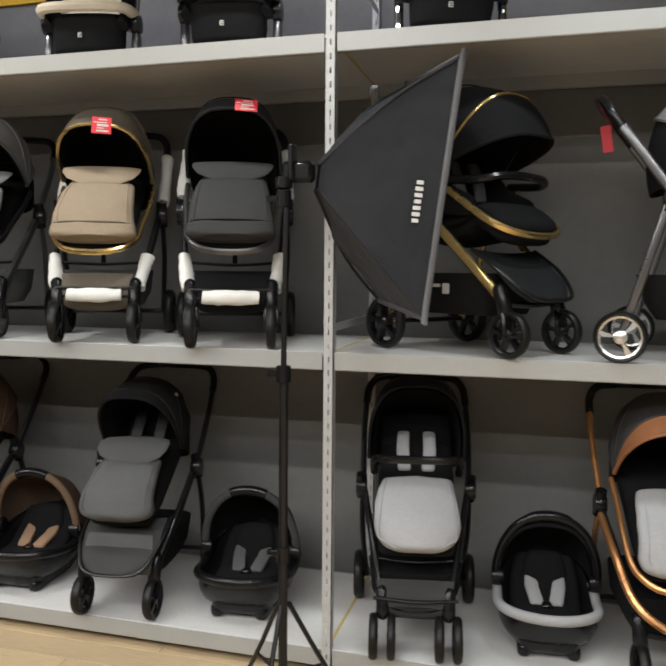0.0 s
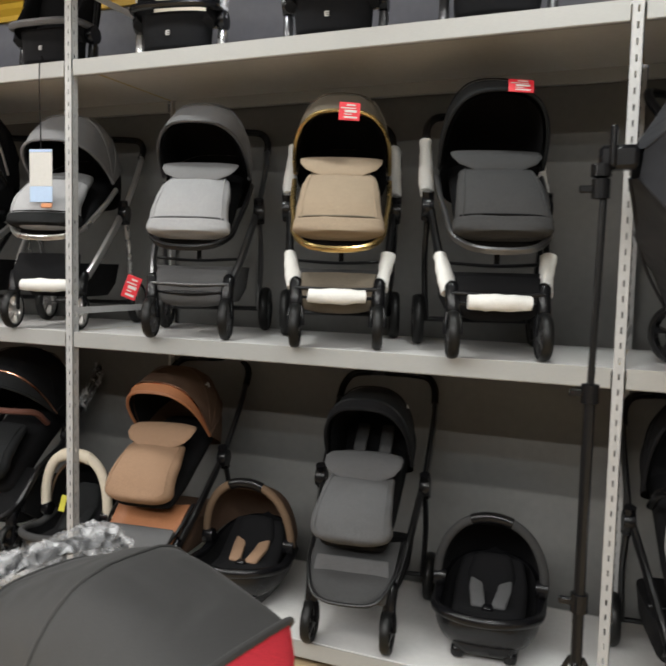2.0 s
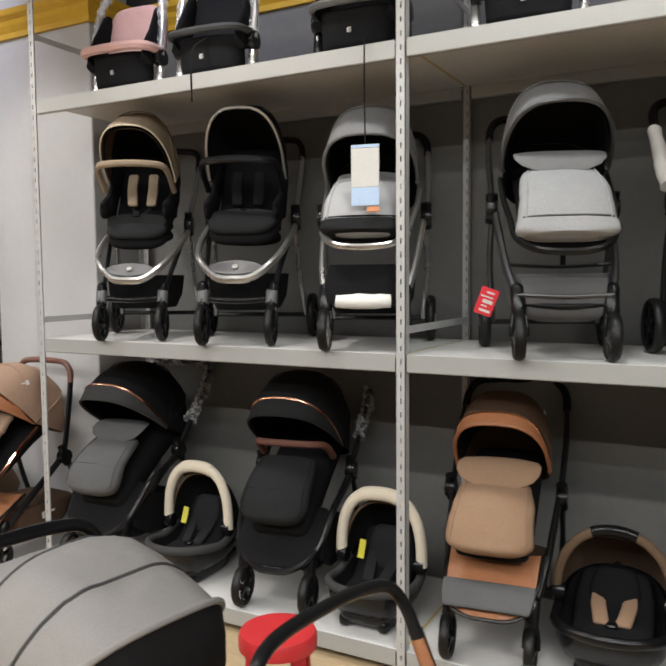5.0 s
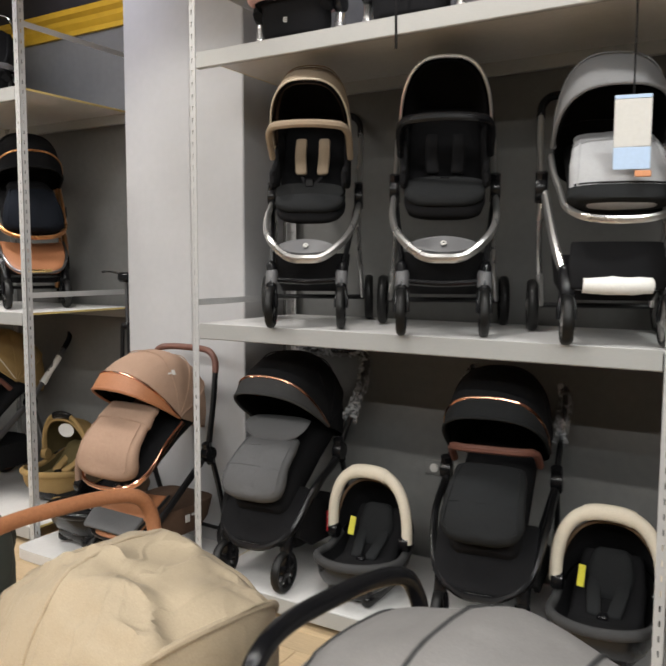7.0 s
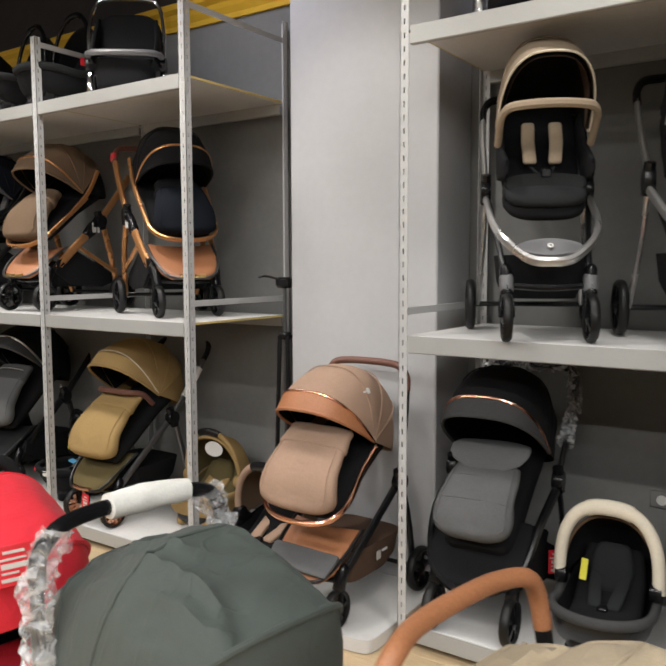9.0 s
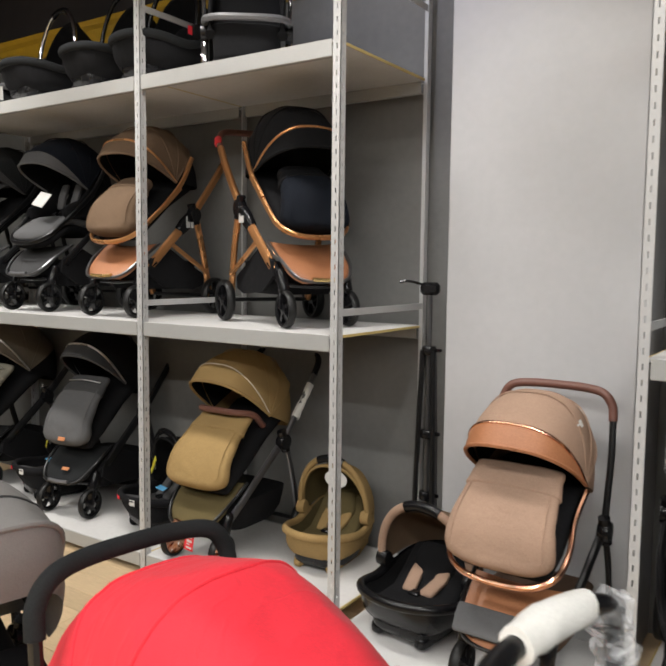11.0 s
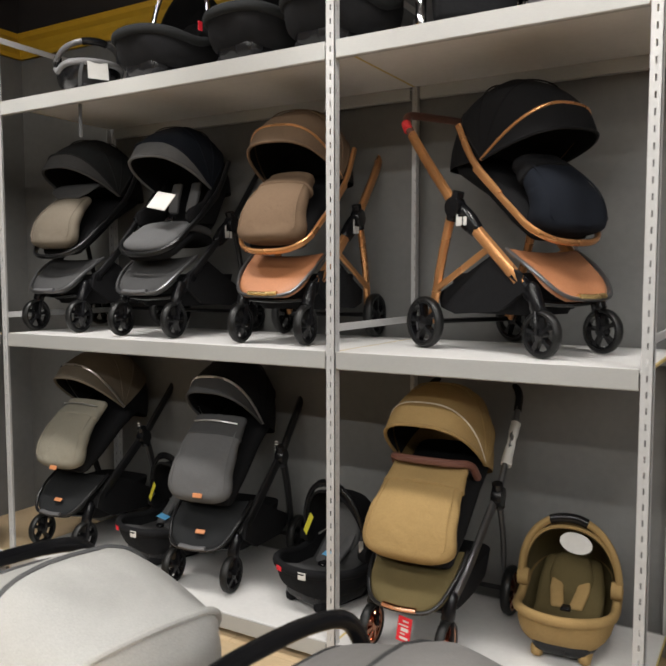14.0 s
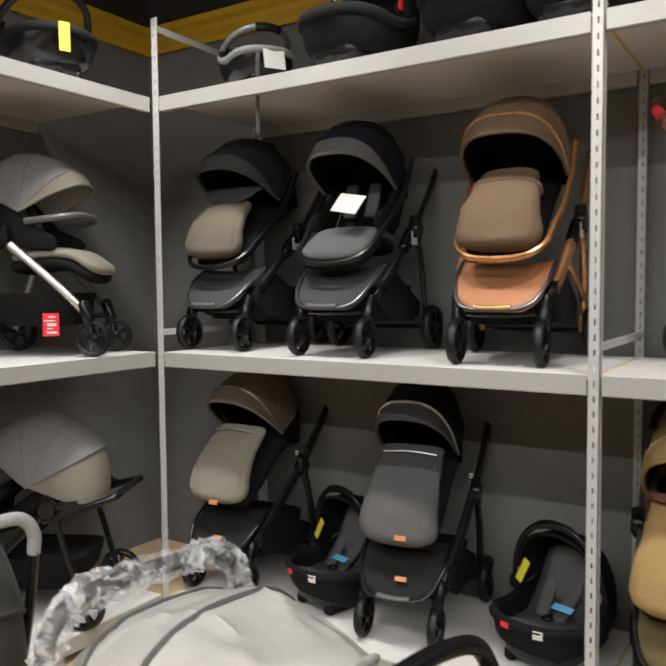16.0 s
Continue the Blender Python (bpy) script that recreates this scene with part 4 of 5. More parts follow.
def moulding(name, line, outward):
    """Cove moulding swept along a wall; outward is the side that it leans to."""
    bm = bmesh.new()
    prof = [(0.0, 0.0), (0.02, 0.0), (0.025, 0.028), (0.05, 0.06), (0.06, 0.085), (0.09, 0.105), (0.1, 0.135), (0.0, 0.135)]
    rings = []
    for (x, y), (ox, oy) in zip(line, outward):
        rings.append([bm.verts.new((x + ox * d, y + oy * d, 3.04 + h)) for d, h in prof])
    skin(bm, rings)
    return tagged(part(name, bm, YELLOW, None, smooth=False), "yellow painted cove moulding along the top of the wall", "moulding", "", "structure")


b4, p4 = BACK - 0.004, PY - 0.004
moulding("trim", [(WEST + 0.004, SOUTH), (WEST + 0.004, b4), (PX0 - 0.004, b4), (PX0 - 0.004, p4), (PX1 + 0.004, p4), (PX1 + 0.004, b4), (EAST, b4)],
         [(1, 0), (1, -1), (-1, -1), (-1, -1), (1, -1), (1, -1), (0, -1)])

# dark upper walls above the moulding
UP = 3.178
block("wall_upper_north", WEST + 0.06, EAST, BACK - 0.06, BACK - 0.003, UP, CEIL - 0.003, CEILDARK, label="very dark upper wall above the yellow moulding", category="wall")
block("wall_upper_west", WEST + 0.003, WEST + 0.06, SOUTH + 0.003, BACK - 0.003, UP, CEIL - 0.003, CEILDARK, label="very dark upper wall above the yellow moulding", category="wall")

# ---- shelving ----


def post(parent, x, y, z1, turn=0, z0=0.0):
    """Slotted angle upright: two punched flanges."""
    bm = bmesh.new()
    wide, t, pitch = 0.038, 0.003, 0.052
    n = int((z1 - z0) / pitch)
    for m, y0 in ((Matrix(), 0.0), (pose(0, 0, 0, 0, 0, 90) @ pose(0, -t, 0), 0.0)):
        parts = [(0, 0.016, z0, z1), (0.022, wide, z0, z1)] + [(0.016, 0.022, z0 + k * pitch - 0.015, z0 + k * pitch + 0.015) for k in range(1, n)]
        for x0, x1, q0, q1 in parts:
            slab(bm, (x1 - x0, t, q1 - q0), ((x0 + x1) / 2, y0 + t / 2, (q0 + q1) / 2), 0, m)
    ob = part("upright", bm, POSTMETAL, parent, smooth=False)
    ob.matrix_basis = pose(x, y, 0, 0, 0, turn)
    return ob


def shelf_run(name, label, length, posts, tops, levels, depth, m, open_ends=(True, True), beams_low=True):
    """A bay of shelving in its own frame: x along the front, y to the back. posts: x of the uprights that belong to it."""
    root = tagged(new(name), label, "shelving", "slotted steel shelving bays")
    root.matrix_world = m
    for x, zt in zip(posts, tops):
        last = x > length / 2
        post(root, x + (0.019 if last else -0.019), 0, zt, 90 if last else 0)
        post(root, x + (0.019 if last else -0.019), depth, zt - 0.06, 180 if last else 270)
        for z in (MID + 0.11, 2.84):
            if z < zt:
                part("side_bar", slab(bmesh.new(), (0.006, depth - 0.05, 0.03), (x + (0.012 if last else -0.012), depth / 2, z - 0.015), 0.001), POSTMETAL, root, smooth=False)
    for z in levels:
        h = 0.07
        for y, nm in ((0.0, "front_beam"), (depth - 0.02, "back_beam")):
            bm = bmesh.new()
            prof = [(0.0, 0.0), (0.0, -0.066), (0.004, -0.07), (0.022, -0.07), (0.022, -0.067), (0.005, -0.067), (0.004, -0.018), (0.032, -0.018), (0.032, -0.015), (0.004, -0.015), (0.004, 0.0)]
            skin(bm, [[bm.verts.new((x, y + p, z + q)) for p, q in prof] for x in (0.025, length - 0.025)])
            part(nm, bm, SHELFMETAL, root, smooth=False)
        bd = part("shelf_board", slab(bmesh.new(), (length - 0.012, depth - 0.04, 0.012), (length / 2, depth / 2 - 0.004, z - 0.007), 0.0015), BOARD, root, smooth=False)
        for x in (0.003, length - 0.003):
            part("board_edge", slab(bmesh.new(), (0.006, depth - 0.05, 0.011), (x, depth / 2 - 0.004, z - 0.0075), 0), BOARDEDGE, bd, "raw yellowish board edge", smooth=False)
    return root


LEV = (LOW, MID, TOP)
DEPTH = BACK - FRONT - 0.05
runs = ((-0.782, 2.34, (2.31,), (3.0,)), (-3.118, 2.336, (2.336,), (3.0,)), (-5.125, 2.007, (0.0, 2.007), (3.2, 3.0)),
        (-7.503, 1.168, (1.168,), (2.99,)), (-9.517, 2.014, (0.0, 2.014), (2.865, 2.865)))
for k, (x0, ln_, ps, tops) in enumerate(runs):
    shelf_run("shelving_bay", "grey slotted steel shelving bay with white boards", ln_, ps, tops, LEV, DEPTH, pose(x0, FRONT, 0))
shelf_run("shelving_bay", "grey slotted steel shelving bay along the side wall", 2.06, (0.0,), (2.865,), LEV, 0.84, pose(-9.545, 0.75, 0, 0, 0, 90))

# ---- strollers on the middle shelf ----
GM, GL = "strollers on the middle shelf", "strollers on the lowest shelf"
fsl = [[(-0.235, 0.385, 0.87), (-0.237, 0.28, 0.75), (-0.235, 0.18, 0.63)], [(0.235, 0.385, 0.87), (0.237, 0.28, 0.75), (0.235, 0.18, 0.63)],
       [(-0.2, -0.12, 0.37), (-0.185, -0.17, 0.3), (-0.172, -0.215, 0.235)], [(0.2, -0.12, 0.37), (0.185, -0.17, 0.3), (0.172, -0.215, 0.235)]]
foot_foam = [(-0.11, -0.285, 0.205), (0, -0.292, 0.205), (0.11, -0.285, 0.205)]
stroller("stroller", "silver-framed stroller with pale wheels on the shelf", 0.87, 2.95, 80, MID, frame=GREYMETAL, rim=SILVER, spokes=3, rf=0.08, rr=0.092, hinge=(-0.08, 0.715), handle_at=(0.38, 0.93), canopy=GREY, apron=GREY, group=GM,
         cards=[((0.26, 0.4, 0.86), (0.05, 0.13), 90, 0, 8)])
stroller("stroller", "black stroller with gold edging behind a softbox", -0.01, 2.92, 54, MID, frame=GOLD, basket_mark=True, canopy=BLACK, visor=BLACK, visor_span=34, trim=GOLD, apron=BLACK, seat_rim=GOLD, bumper=PLASTIC, bump=(-0.02, -0.1), group=GM, plate=CHARCOAL, style="seat", a0=38, r=0.335, foot_z=0.5, foot_y=-0.26)
stroller("stroller", "charcoal pram with white foam sleeves and red tag", -1.19, 2.80, 20, MID, body_w=0.158, canopy=CHARCOAL, apron=DARKGREY, flap=DARKGREY, toe=BLACK, seat_rim=GREYMETAL, basket_front=BLACK,
         low_panel=True, foam=fsl + [foot_foam], cards=[((0.06, -0.195, 0.975), (0.11, 0.065), 0, -25, 3)], group=GM, frame=BLACKMETAL, rim=GREYMETAL, shell=BLACK, r=0.34, a0=43)
stroller("stroller", "beige pram with gold trim, foam sleeves and red tag", -1.82, 2.82, 21, MID, body_w=0.158, canopy=TAUPE, trim=GOLD, apron=BEIGE, flap=BEIGE, toe=TAUPE, seat_rim=GOLD, frame=BLACKMETAL, basket_front=TAUPE,
         basket=DARKGREY, low_panel=True, foam=fsl + [foot_foam], cards=[((0.03, -0.225, 0.92), (0.1, 0.085), 0, -8, 3)], group=GM, a0=50)
stroller("stroller", "light grey pram with chrome frame and grey basket", -2.5, 2.82, 20, MID, body_w=0.158, canopy=GREY, trim=GREYMETAL, apron=LIGHTGREY, flap=GREY, toe=MIDGREY, seat_rim=BLACKMETAL, frame=GREYMETAL, rim=GREYMETAL, basket_front=MIDGREY,
         basket=MIDGREY, low_panel=True, cards=[((-0.27, -0.2, 0.21), (0.08, 0.12), 0, 0, 20)], group=GM, a0=51)
stroller("stroller", "grey stroller with silver frame and hanging paper tag", -3.3, 2.84, 19, MID, size=1.0, canopy=GREY, apron=LIGHTGREY, band=GREY, seat_rim=SILVER, frame=SILVER, rim=SILVER, basket=BLACK, basket_front=BLACK,
         a0=60, foam=[foot_foam], group=GM, apron_up=-0.01, foot_z=0.475, body_w=0.158, toe=CHARCOAL, toe_cloth=CHARCOAL, labels=[(0.05, -0.372, 0.565, -20)])
stroller("stroller", "black stroller with silver front hoop", -3.93, 2.84, 23, MID, size=1.04, canopy=BLACK, trim=SILVER, apron=CHARCOAL, style="seat", frame=SILVER, front="hoop", hoop_z=0.285, hoop_plate=GREYPLASTIC, bumper=PLASTIC,
         pads=BLACK, group=GM, narrow=0.87, tr=0.3, tf=0.172, hinge=(0.0, 0.74), r=0.335, a0=32, foot_y=-0.2, foot_z=0.52)
stroller("stroller", "black stroller with beige hood and silver front hoop", -4.55, 2.84, 27, MID, size=1.03, canopy=BEIGE, trim=CREAM, lining=BLACK, apron=CHARCOAL, style="seat", frame=SILVER, front="hoop", hoop_z=0.285, hoop_plate=GREYPLASTIC,
         bumper=BEIGE, pads=BEIGE, group=GM, narrow=0.84, tr=0.29, tf=0.172, lining_band=BROWN, hinge=(-0.04, 0.77), r=0.335, a0=47, foot_y=-0.2, foot_z=0.52)
cop = dict(frame=COPPER, plate=LEATHER, plate_edge=GREYMETAL, seat_rim=COPPER, logo=True, taper=0.7, a0=49, a1=-42, hinge=(0.01, 0.745), r=0.32, foot_y=-0.3, apron_up=-0.02, visor_span=16, group=GM, tf=0.165, tr=0.255, basket=BLACK, body_w=0.158, foot_z=0.46, bar=1.3, brace=True, plate_strip=GOLD)
stroller("stroller", "black stroller with copper frame and leather footplate", -6.64, 3.11, 62, MID, canopy=BLACK, apron=NAVY, band=BLACK, visor=BLACK, trim=COPPER, handle=DARKLEATHER, red_tie=True, **dict(cop, a0=55, visor_span=19, deep=0.03, body_w=0.168, foot_y=-0.265, foot_z=0.475))
stroller("stroller", "brown stroller with copper frame and leather footplate", -7.9, 2.96, 5, MID, canopy=MOCHA, apron=MOCHA, band=MOCHA, trim=COPPER, visor=MOCHA, handle=DARKLEATHER, deep=0.02, **cop)
drk = dict(cop, bar=1.0, brace=False, side_cloth=True, plate_strip=GREYPLASTIC, w=0.185, frame=BLACKMETAL, plate=DARKGREY, seat_rim=BLACKMETAL)
stroller("stroller", "dark grey stroller with open seat and paper card", -8.66, 2.97, 4, MID, canopy=NAVY, apron=MIDGREY, visor=MIDGREY, style="seat", **drk)
stroller("stroller", "dark olive-grey stroller with footmuff", -9.35, 3.0, 2, MID, canopy=CHARCOAL, apron=TAUPE, flap=DARKGREY, visor=DARKGREY, **drk)

for loc, turn in (((-8.6, 3.02, MID + 0.665), (-35, 10, -12)),):
    ld = tagged(new("paper_leaflet"), "white paper leaflet lying in the open stroller seat", "leaflet")
    part("sheet", slab(bmesh.new(), (0.15, 0.006, 0.1), (0, 0, 0), 0.002, pose(*loc, *turn)), WHITECARD, ld)

# ---- strollers on the lowest shelf ----
stroller("stroller", "grey stroller with copper frame", 0.55, 2.85, 8, LOW, frame=COPPER, canopy=DARKGREY, apron=LIGHTGREY, visor=LEATHER, group=GL, front="hoop", seat_rim=COPPER)
stroller("stroller", "black stroller with pale grey cover and twin wheels", -0.43, 2.82, 10, LOW, canopy=BLACK, apron=LIGHTGREY, round_foot=0.62, tf=0.128, low_panel=True, pad_drop=0.05, style="apron", frame=BLACKMETAL, twin=True, pads=LIGHTGREY, bumper=PLASTIC, group=GL, foot_z=0.445, a0=22, r=0.36, apron_up=-0.055, body_w=0.166,
         basket_front=DARKGREY)
stroller("stroller", "dark grey stroller with grey footmuff and basket", -1.74, 2.83, 8, LOW, body_w=0.155, hinge=(0.05, 0.675), foot_z=0.435, canopy=CHARCOAL, visor=BLACK, apron=MIDGREY, flap=MIDGREY, basket_front=MIDGREY, plate=DARKGREY, pads=DARKGREY, group=GL, a0=26, visor_span=10, w=0.185, r=0.33, marks=[(-4, 42, 0.02)])
stroller("stroller", "camel stroller with brown hood and leather visor", -2.78, 2.86, 7, LOW, body_w=0.158, hinge=(0.05, 0.69), foot_z=0.445, canopy=BROWN, visor=LEATHER, trim=ROSEGOLD, apron=CAMEL, flap=CAMEL, plate=LEATHER, plate_low=MIDGREY, group=GL, a0=35, visor_span=10, w=0.19, r=0.33, frame=BLACKMETAL, rear=BROWN, basket=BROWN, basket_mark=True, marks=[(-8, 40, 0.024)])
hp = dict(front="hoop", frame=BLACKMETAL, trim=ROSEGOLD, group=GL, a0=44, visor_span=14, r=0.352, w=0.21, hoop_z=0.2, hinge=(0.05, 0.7), shell_deep=0.04, basket=BLACK, rf=0.095, body_w=0.157, round_foot=0.4, apron_up=-0.05, foot_z=0.415, foot_y=-0.31, hoop_panel=BLACK, stitched=True, side_cloth=True)
stroller("stroller", "black stroller with brown bumper bar and rose-gold piping", -3.77, 2.88, 9, LOW, handle_at=(0.56, 1.0), wrap="ends", canopy=BLACK, visor=CHARCOAL, apron=CHARCOAL, bumper=DARKLEATHER, bump=(0.05, -0.02), **hp)
stroller("stroller", "dark grey stroller with rose-gold piping and footmuff", -4.84, 2.85, 4, LOW, wrap=True, canopy=BLACK, visor=DARKGREY, apron=MIDGREY, flap=MIDGREY, cards=[((0.25, 0.0, 0.26), (0.05, 0.12), 40, 0, 0)], **hp)
stroller("stroller", "rose-beige stroller with leather visor on a floor board", -5.525, 2.68, -2, 0.06, size=0.97, handle_at=(0.2, 1.1), hinge=(-0.06, 0.79), foot_z=0.53, foot_y=-0.36, body_w=0.192, w=0.21, apron_up=0.025, canopy=ROSE, visor=LEATHER, trim=ROSEGOLD, apron=ROSE, band=ROSE, plate=LEATHER, plate_low=MIDGREY, seat_rim=ROSEGOLD, basket=BROWN, rear=ROSE, handle=DARKLEATHER, a0=44, r=0.33, group=GL, basket_mark=True, marks=[(4, 36, 0.026)])
stroller("stroller", "tan stroller with olive basket and rose-gold wheels", -7.2, 2.88, 1, LOW, canopy=TAN, visor=TAN, trim=CREAM, apron=TAN, band=TAN, bumper=DARKLEATHER, bump=(0.07, -0.025), frame=GREYMETAL, rim=ROSEGOLD, spokes=8, plate=OLIVE, plate_strip=ROSEGOLD, basket=BLACK, rear=TAN,
         foam=[[(0.235, 0.36, 0.84), (0.235, 0.3, 0.77), (0.235, 0.22, 0.68)]], cards=[((0.02, -0.36, 0.14), (0.07, 0.12), 0, 0, 8)], foam_r=0.021, a0=35, visor_span=19, group=GL, body_w=0.185, foot_z=0.4)
lab = [(0.03, -0.362, 0.475, -20), (0.02, -0.325, 0.29, -50)]
stroller("stroller", "grey stroller with silver visor edge and orange labels", -8.33, 2.97, 9, LOW, canopy=BLACK, visor=DARKGREY, ticks=True, handle_at=(0.57, 1.03), bar=1.35, trim=SILVER, apron=MIDGREY, band=DARKGREY, zip_line=SILVER, plate_strip=GREYPLASTIC, side_cloth=True, plate=CHARCOAL, a0=40, w=0.17, body_w=0.16, hinge=(0.03, 0.755), apron_up=0.0, visor_span=15, labels=lab, group=GL, r=0.33)
stroller("stroller", "stone-coloured stroller with grey visor and orange labels", -9.33, 2.98, 3, LOW, canopy=TAUPE, visor=TAUPE, ticks=True, handle_at=(0.57, 1.03), bar=1.35, trim=SILVER, apron=STONE, band=STONE, zip_line=SILVER, plate_strip=GREYPLASTIC, side_cloth=True, plate=CHARCOAL, a0=40, w=0.17, body_w=0.16, hinge=(0.03, 0.755), foot_z=0.47, apron_up=0.0, visor_span=15, labels=lab, group=GL, r=0.33)

# ---- infant carriers on the lowest shelf ----
GC = "infant car seats on the lowest shelf"
car_seat("car_seat", "black infant car seat with pale grey rim", 0.06, 3.14, 5, LOW, narrow=0.95, rim=LIGHTGREY, pads=LIGHTGREY, group=GC)
car_seat("car_seat", "black infant car seat with grey handle", -1.24, 3.12, 6, LOW, narrow=1.0, a0=10, w=0.212, r=0.285, handle=DARKGREY, pads=MIDGREY, group=GC)
car_seat("car_seat", "brown-hooded infant car seat with black liner", -2.36, 3.1, 4, LOW, narrow=1.0, a0=10, w=0.212, r=0.285, canopy=BROWN, lining=BROWN, handle=MOCHA, pads=CAMEL, group=GC)
ww = dict(lift=0.04, pads=CHARCOAL, rim=DARKGREY, insert=CHARCOAL, trim=MOCHA, handle=CREAMFOAM, grip=CREAMFOAM, handle_thick=0.028, stickers=[(YELLOWCARD, (-0.11, 0.05, 0.27, -20, 14, 30), (0.032, 0.085))], group=GC, a0=-5, handle_r=0.3, handle_a=0, handle_e=0.74)
car_seat("car_seat", "black infant car seat with cream handle sleeve", -3.34, 3.06, 2, LOW, **dict(ww, narrow=0.9))
car_seat("car_seat", "black infant car seat with cream handle sleeve", -4.38, 3.08, 2, LOW, **dict(ww, narrow=0.87))
car_seat("car_seat", "mocha-hooded infant car seat with black liner", -6.0, 2.98, -6, 0.07, size=1.0, narrow=1.05, a0=10, w=0.212, r=0.285, canopy=MOCHA, lining=MOCHA, handle=ROSE, pads=ROSE, group=GC)
tancs = car_seat("car_seat", "tan infant car seat with olive lining and white sticker", -6.68, 3.3, 5, LOW, canopy=TAN, lining=OLIVE, shell=TAN, rim=TAN, liner=OLIVE, handle=TAN, handle_thick=0.016, pads=TAN, group=GC, stickers=[(WHITECARD, (0.0, -0.2, 0.15, -70, 0, 5), (0.05, 0.03))])
bm = bmesh.new()
skin(bm, [[bm.verts.new(q + Vector((0, d, 0))) for q in oval(Vector((0.03, 0.0, 0.42)), Vector((1, 0, -0.1)), Vector((0, 0.35, 1)).normalized(), 0.07, 0.042, 2, 32)] for d in (0.0, -0.004)])
part("oval_sticker", bm, WHITECARD, tancs, "oval white paper sticker")
bl = dict(lift=0.09, rim=BLACK, shell=BLACK, handle=PLASTIC, handle_thick=0.014, handle_r=0.29, size=1.02, narrow=0.94, pads=MIDGREY, insert=MIDGREY, cushion=DARKGREY, group=GC, stickers=[(YELLOWCARD, (-0.15, -0.02, 0.31, -15, 20, -20), (0.04, 0.1)), (BLUECARD, (0.09, -0.1, 0.24, -75, 0, 0), (0.09, 0.04)), (WHITECARD, (0.095, -0.309, 0.19, 0, 0, 22), (0.04, 0.032)), (SILVER, (-0.195, 0.02, 0.28, 0, 0, -60), (0.022, 0.05)), (SILVER, (0.2, 0.0, 0.28, 0, 0, 60), (0.022, 0.05)), (REDCARD, (-0.05, -0.326, 0.192, 0, 0, -8), (0.04, 0.022))])
car_seat("car_seat", "black infant car seat with yellow and blue labels", -7.74, 3.2, -16, LOW, **bl)
car_seat("car_seat", "black infant car seat with yellow and blue labels", -8.77, 3.22, -16, LOW, **bl)

# ---- strollers parked in the aisle ----
GF = "strollers parked in the aisle"
fg = dict(group=GF, hinge=(-0.02, 0.645), r=0.375, w=0.225, rumple=0.03, peak=0.33, a0=45, a1=-64, ribs=3, e=0.6, handle_at=(0.13, 1.06), joint=(0.1, 0.5), rearleg=True, foot_z=0.36, foot_y=-0.34)
for x, mat, lb, more in (
        (-1.455, BLACKCOVER, "black-hooded stroller with red hood lining parked in the aisle", dict(handle=PLASTIC, wrap=True, valance=CORAL, handle_at=(0.18, 1.0))),
        (-2.13, BROWNCOVER, "brown-hooded stroller with dark piping parked in the aisle", dict(handle=BLACKMETAL, grip_r=0.0135, sleeve=LEATHER, hinge=(-0.02, 0.55), handle_at=(0.31, 0.985), valance=BLACK)),
        (-3.07, ASHGREY, "grey-hooded stroller with black handle parked in the aisle", dict(handle=PLASTIC, hinge=(-0.02, 0.62), handle_at=(0.2, 0.99), valance=BLACK)),
        (-3.8, KHAKI, "khaki-hooded stroller with cognac leather handle parked in the aisle", dict(handle=LEATHER, handle_at=(0.17, 1.03), rumple=0.085, r=0.345, peak=0.42, hinge=(-0.02, 0.61), labels=[(-0.14, -0.388, 0.905, 0, 0, -12)])),
        (-4.62, GREEN, "dark green-hooded stroller with foam-wrapped handle parked in the aisle", dict(rumple=0.07, hinge=(-0.02, 0.61), handle=PLASTIC, wrap="ends", foam=[[(-0.06, 0.144, 1.068), (0.04, 0.146, 1.07), (0.14, 0.138, 1.066)]])),
        (-5.42, RED, "red-hooded stroller with red price card parked in the aisle", dict(handle=CHARCOAL, grip_r=0.02, hinge=(-0.02, 0.62), handle_at=(0.2, 1.0), lower=RED, cards=[((-0.06, -0.47, 0.93), (0.13, 0.11), -25, 0, -6)], a0=52)),
        (-6.31, ASHGREY, "ash-grey-hooded stroller with dark piping parked in the aisle", dict(handle=PLASTIC, handle_at=(0.22, 0.96), a0=42, hinge=(-0.02, 0.63), r=0.36)),
        (-7.03, WHITEGREY, "silver-grey-hooded stroller with dark piping parked in the aisle", dict(handle=PLASTIC, handle_at=(0.22, 0.97), a0=42, r=0.36)),
        (-7.68, WHITEGREY, "pale grey-hooded stroller with plastic-wrapped handle parked in the aisle", dict(rumple=0.05, r=0.33, peak=0.4, a1=-52, hinge=(-0.02, 0.663), handle_at=(0.13, 1.035), handle=PLASTIC, wrap=True))):
    st = stroller("stroller", lb, x + 0.1, 1.17, 80, 0.0, **{**fg, "canopy": mat, "apron": more.get("lower", BLACK), "rear": mat, "valance": mat, **more})
    if "ash-grey" in lb or "silver-grey" in lb:
        part("clamp", slab(bmesh.new(), (0.05, 0.06, 0.07), (-0.215, 0.165, 0.915), 0.012, segs=2), PLASTIC, st)
        part("clamp_emblem", slab(bmesh.new(), (0.004, 0.026, 0.03), (-0.242, 0.165, 0.915), 0.0015), WHITECARD, st, "white emblem on the clamp")
    hd = next(c for c in st.children if c.name.startswith("canopy"))
    hz_, r_, pk, f0, f1 = more.get("hinge", fg["hinge"])[1], more.get("r", fg["r"]), more.get("peak", fg["peak"]), more.get("a0", fg["a0"]), more.get("a1", fg["a1"])
    plain = mat in (GREEN, KHAKI, RED, BLACKCOVER)
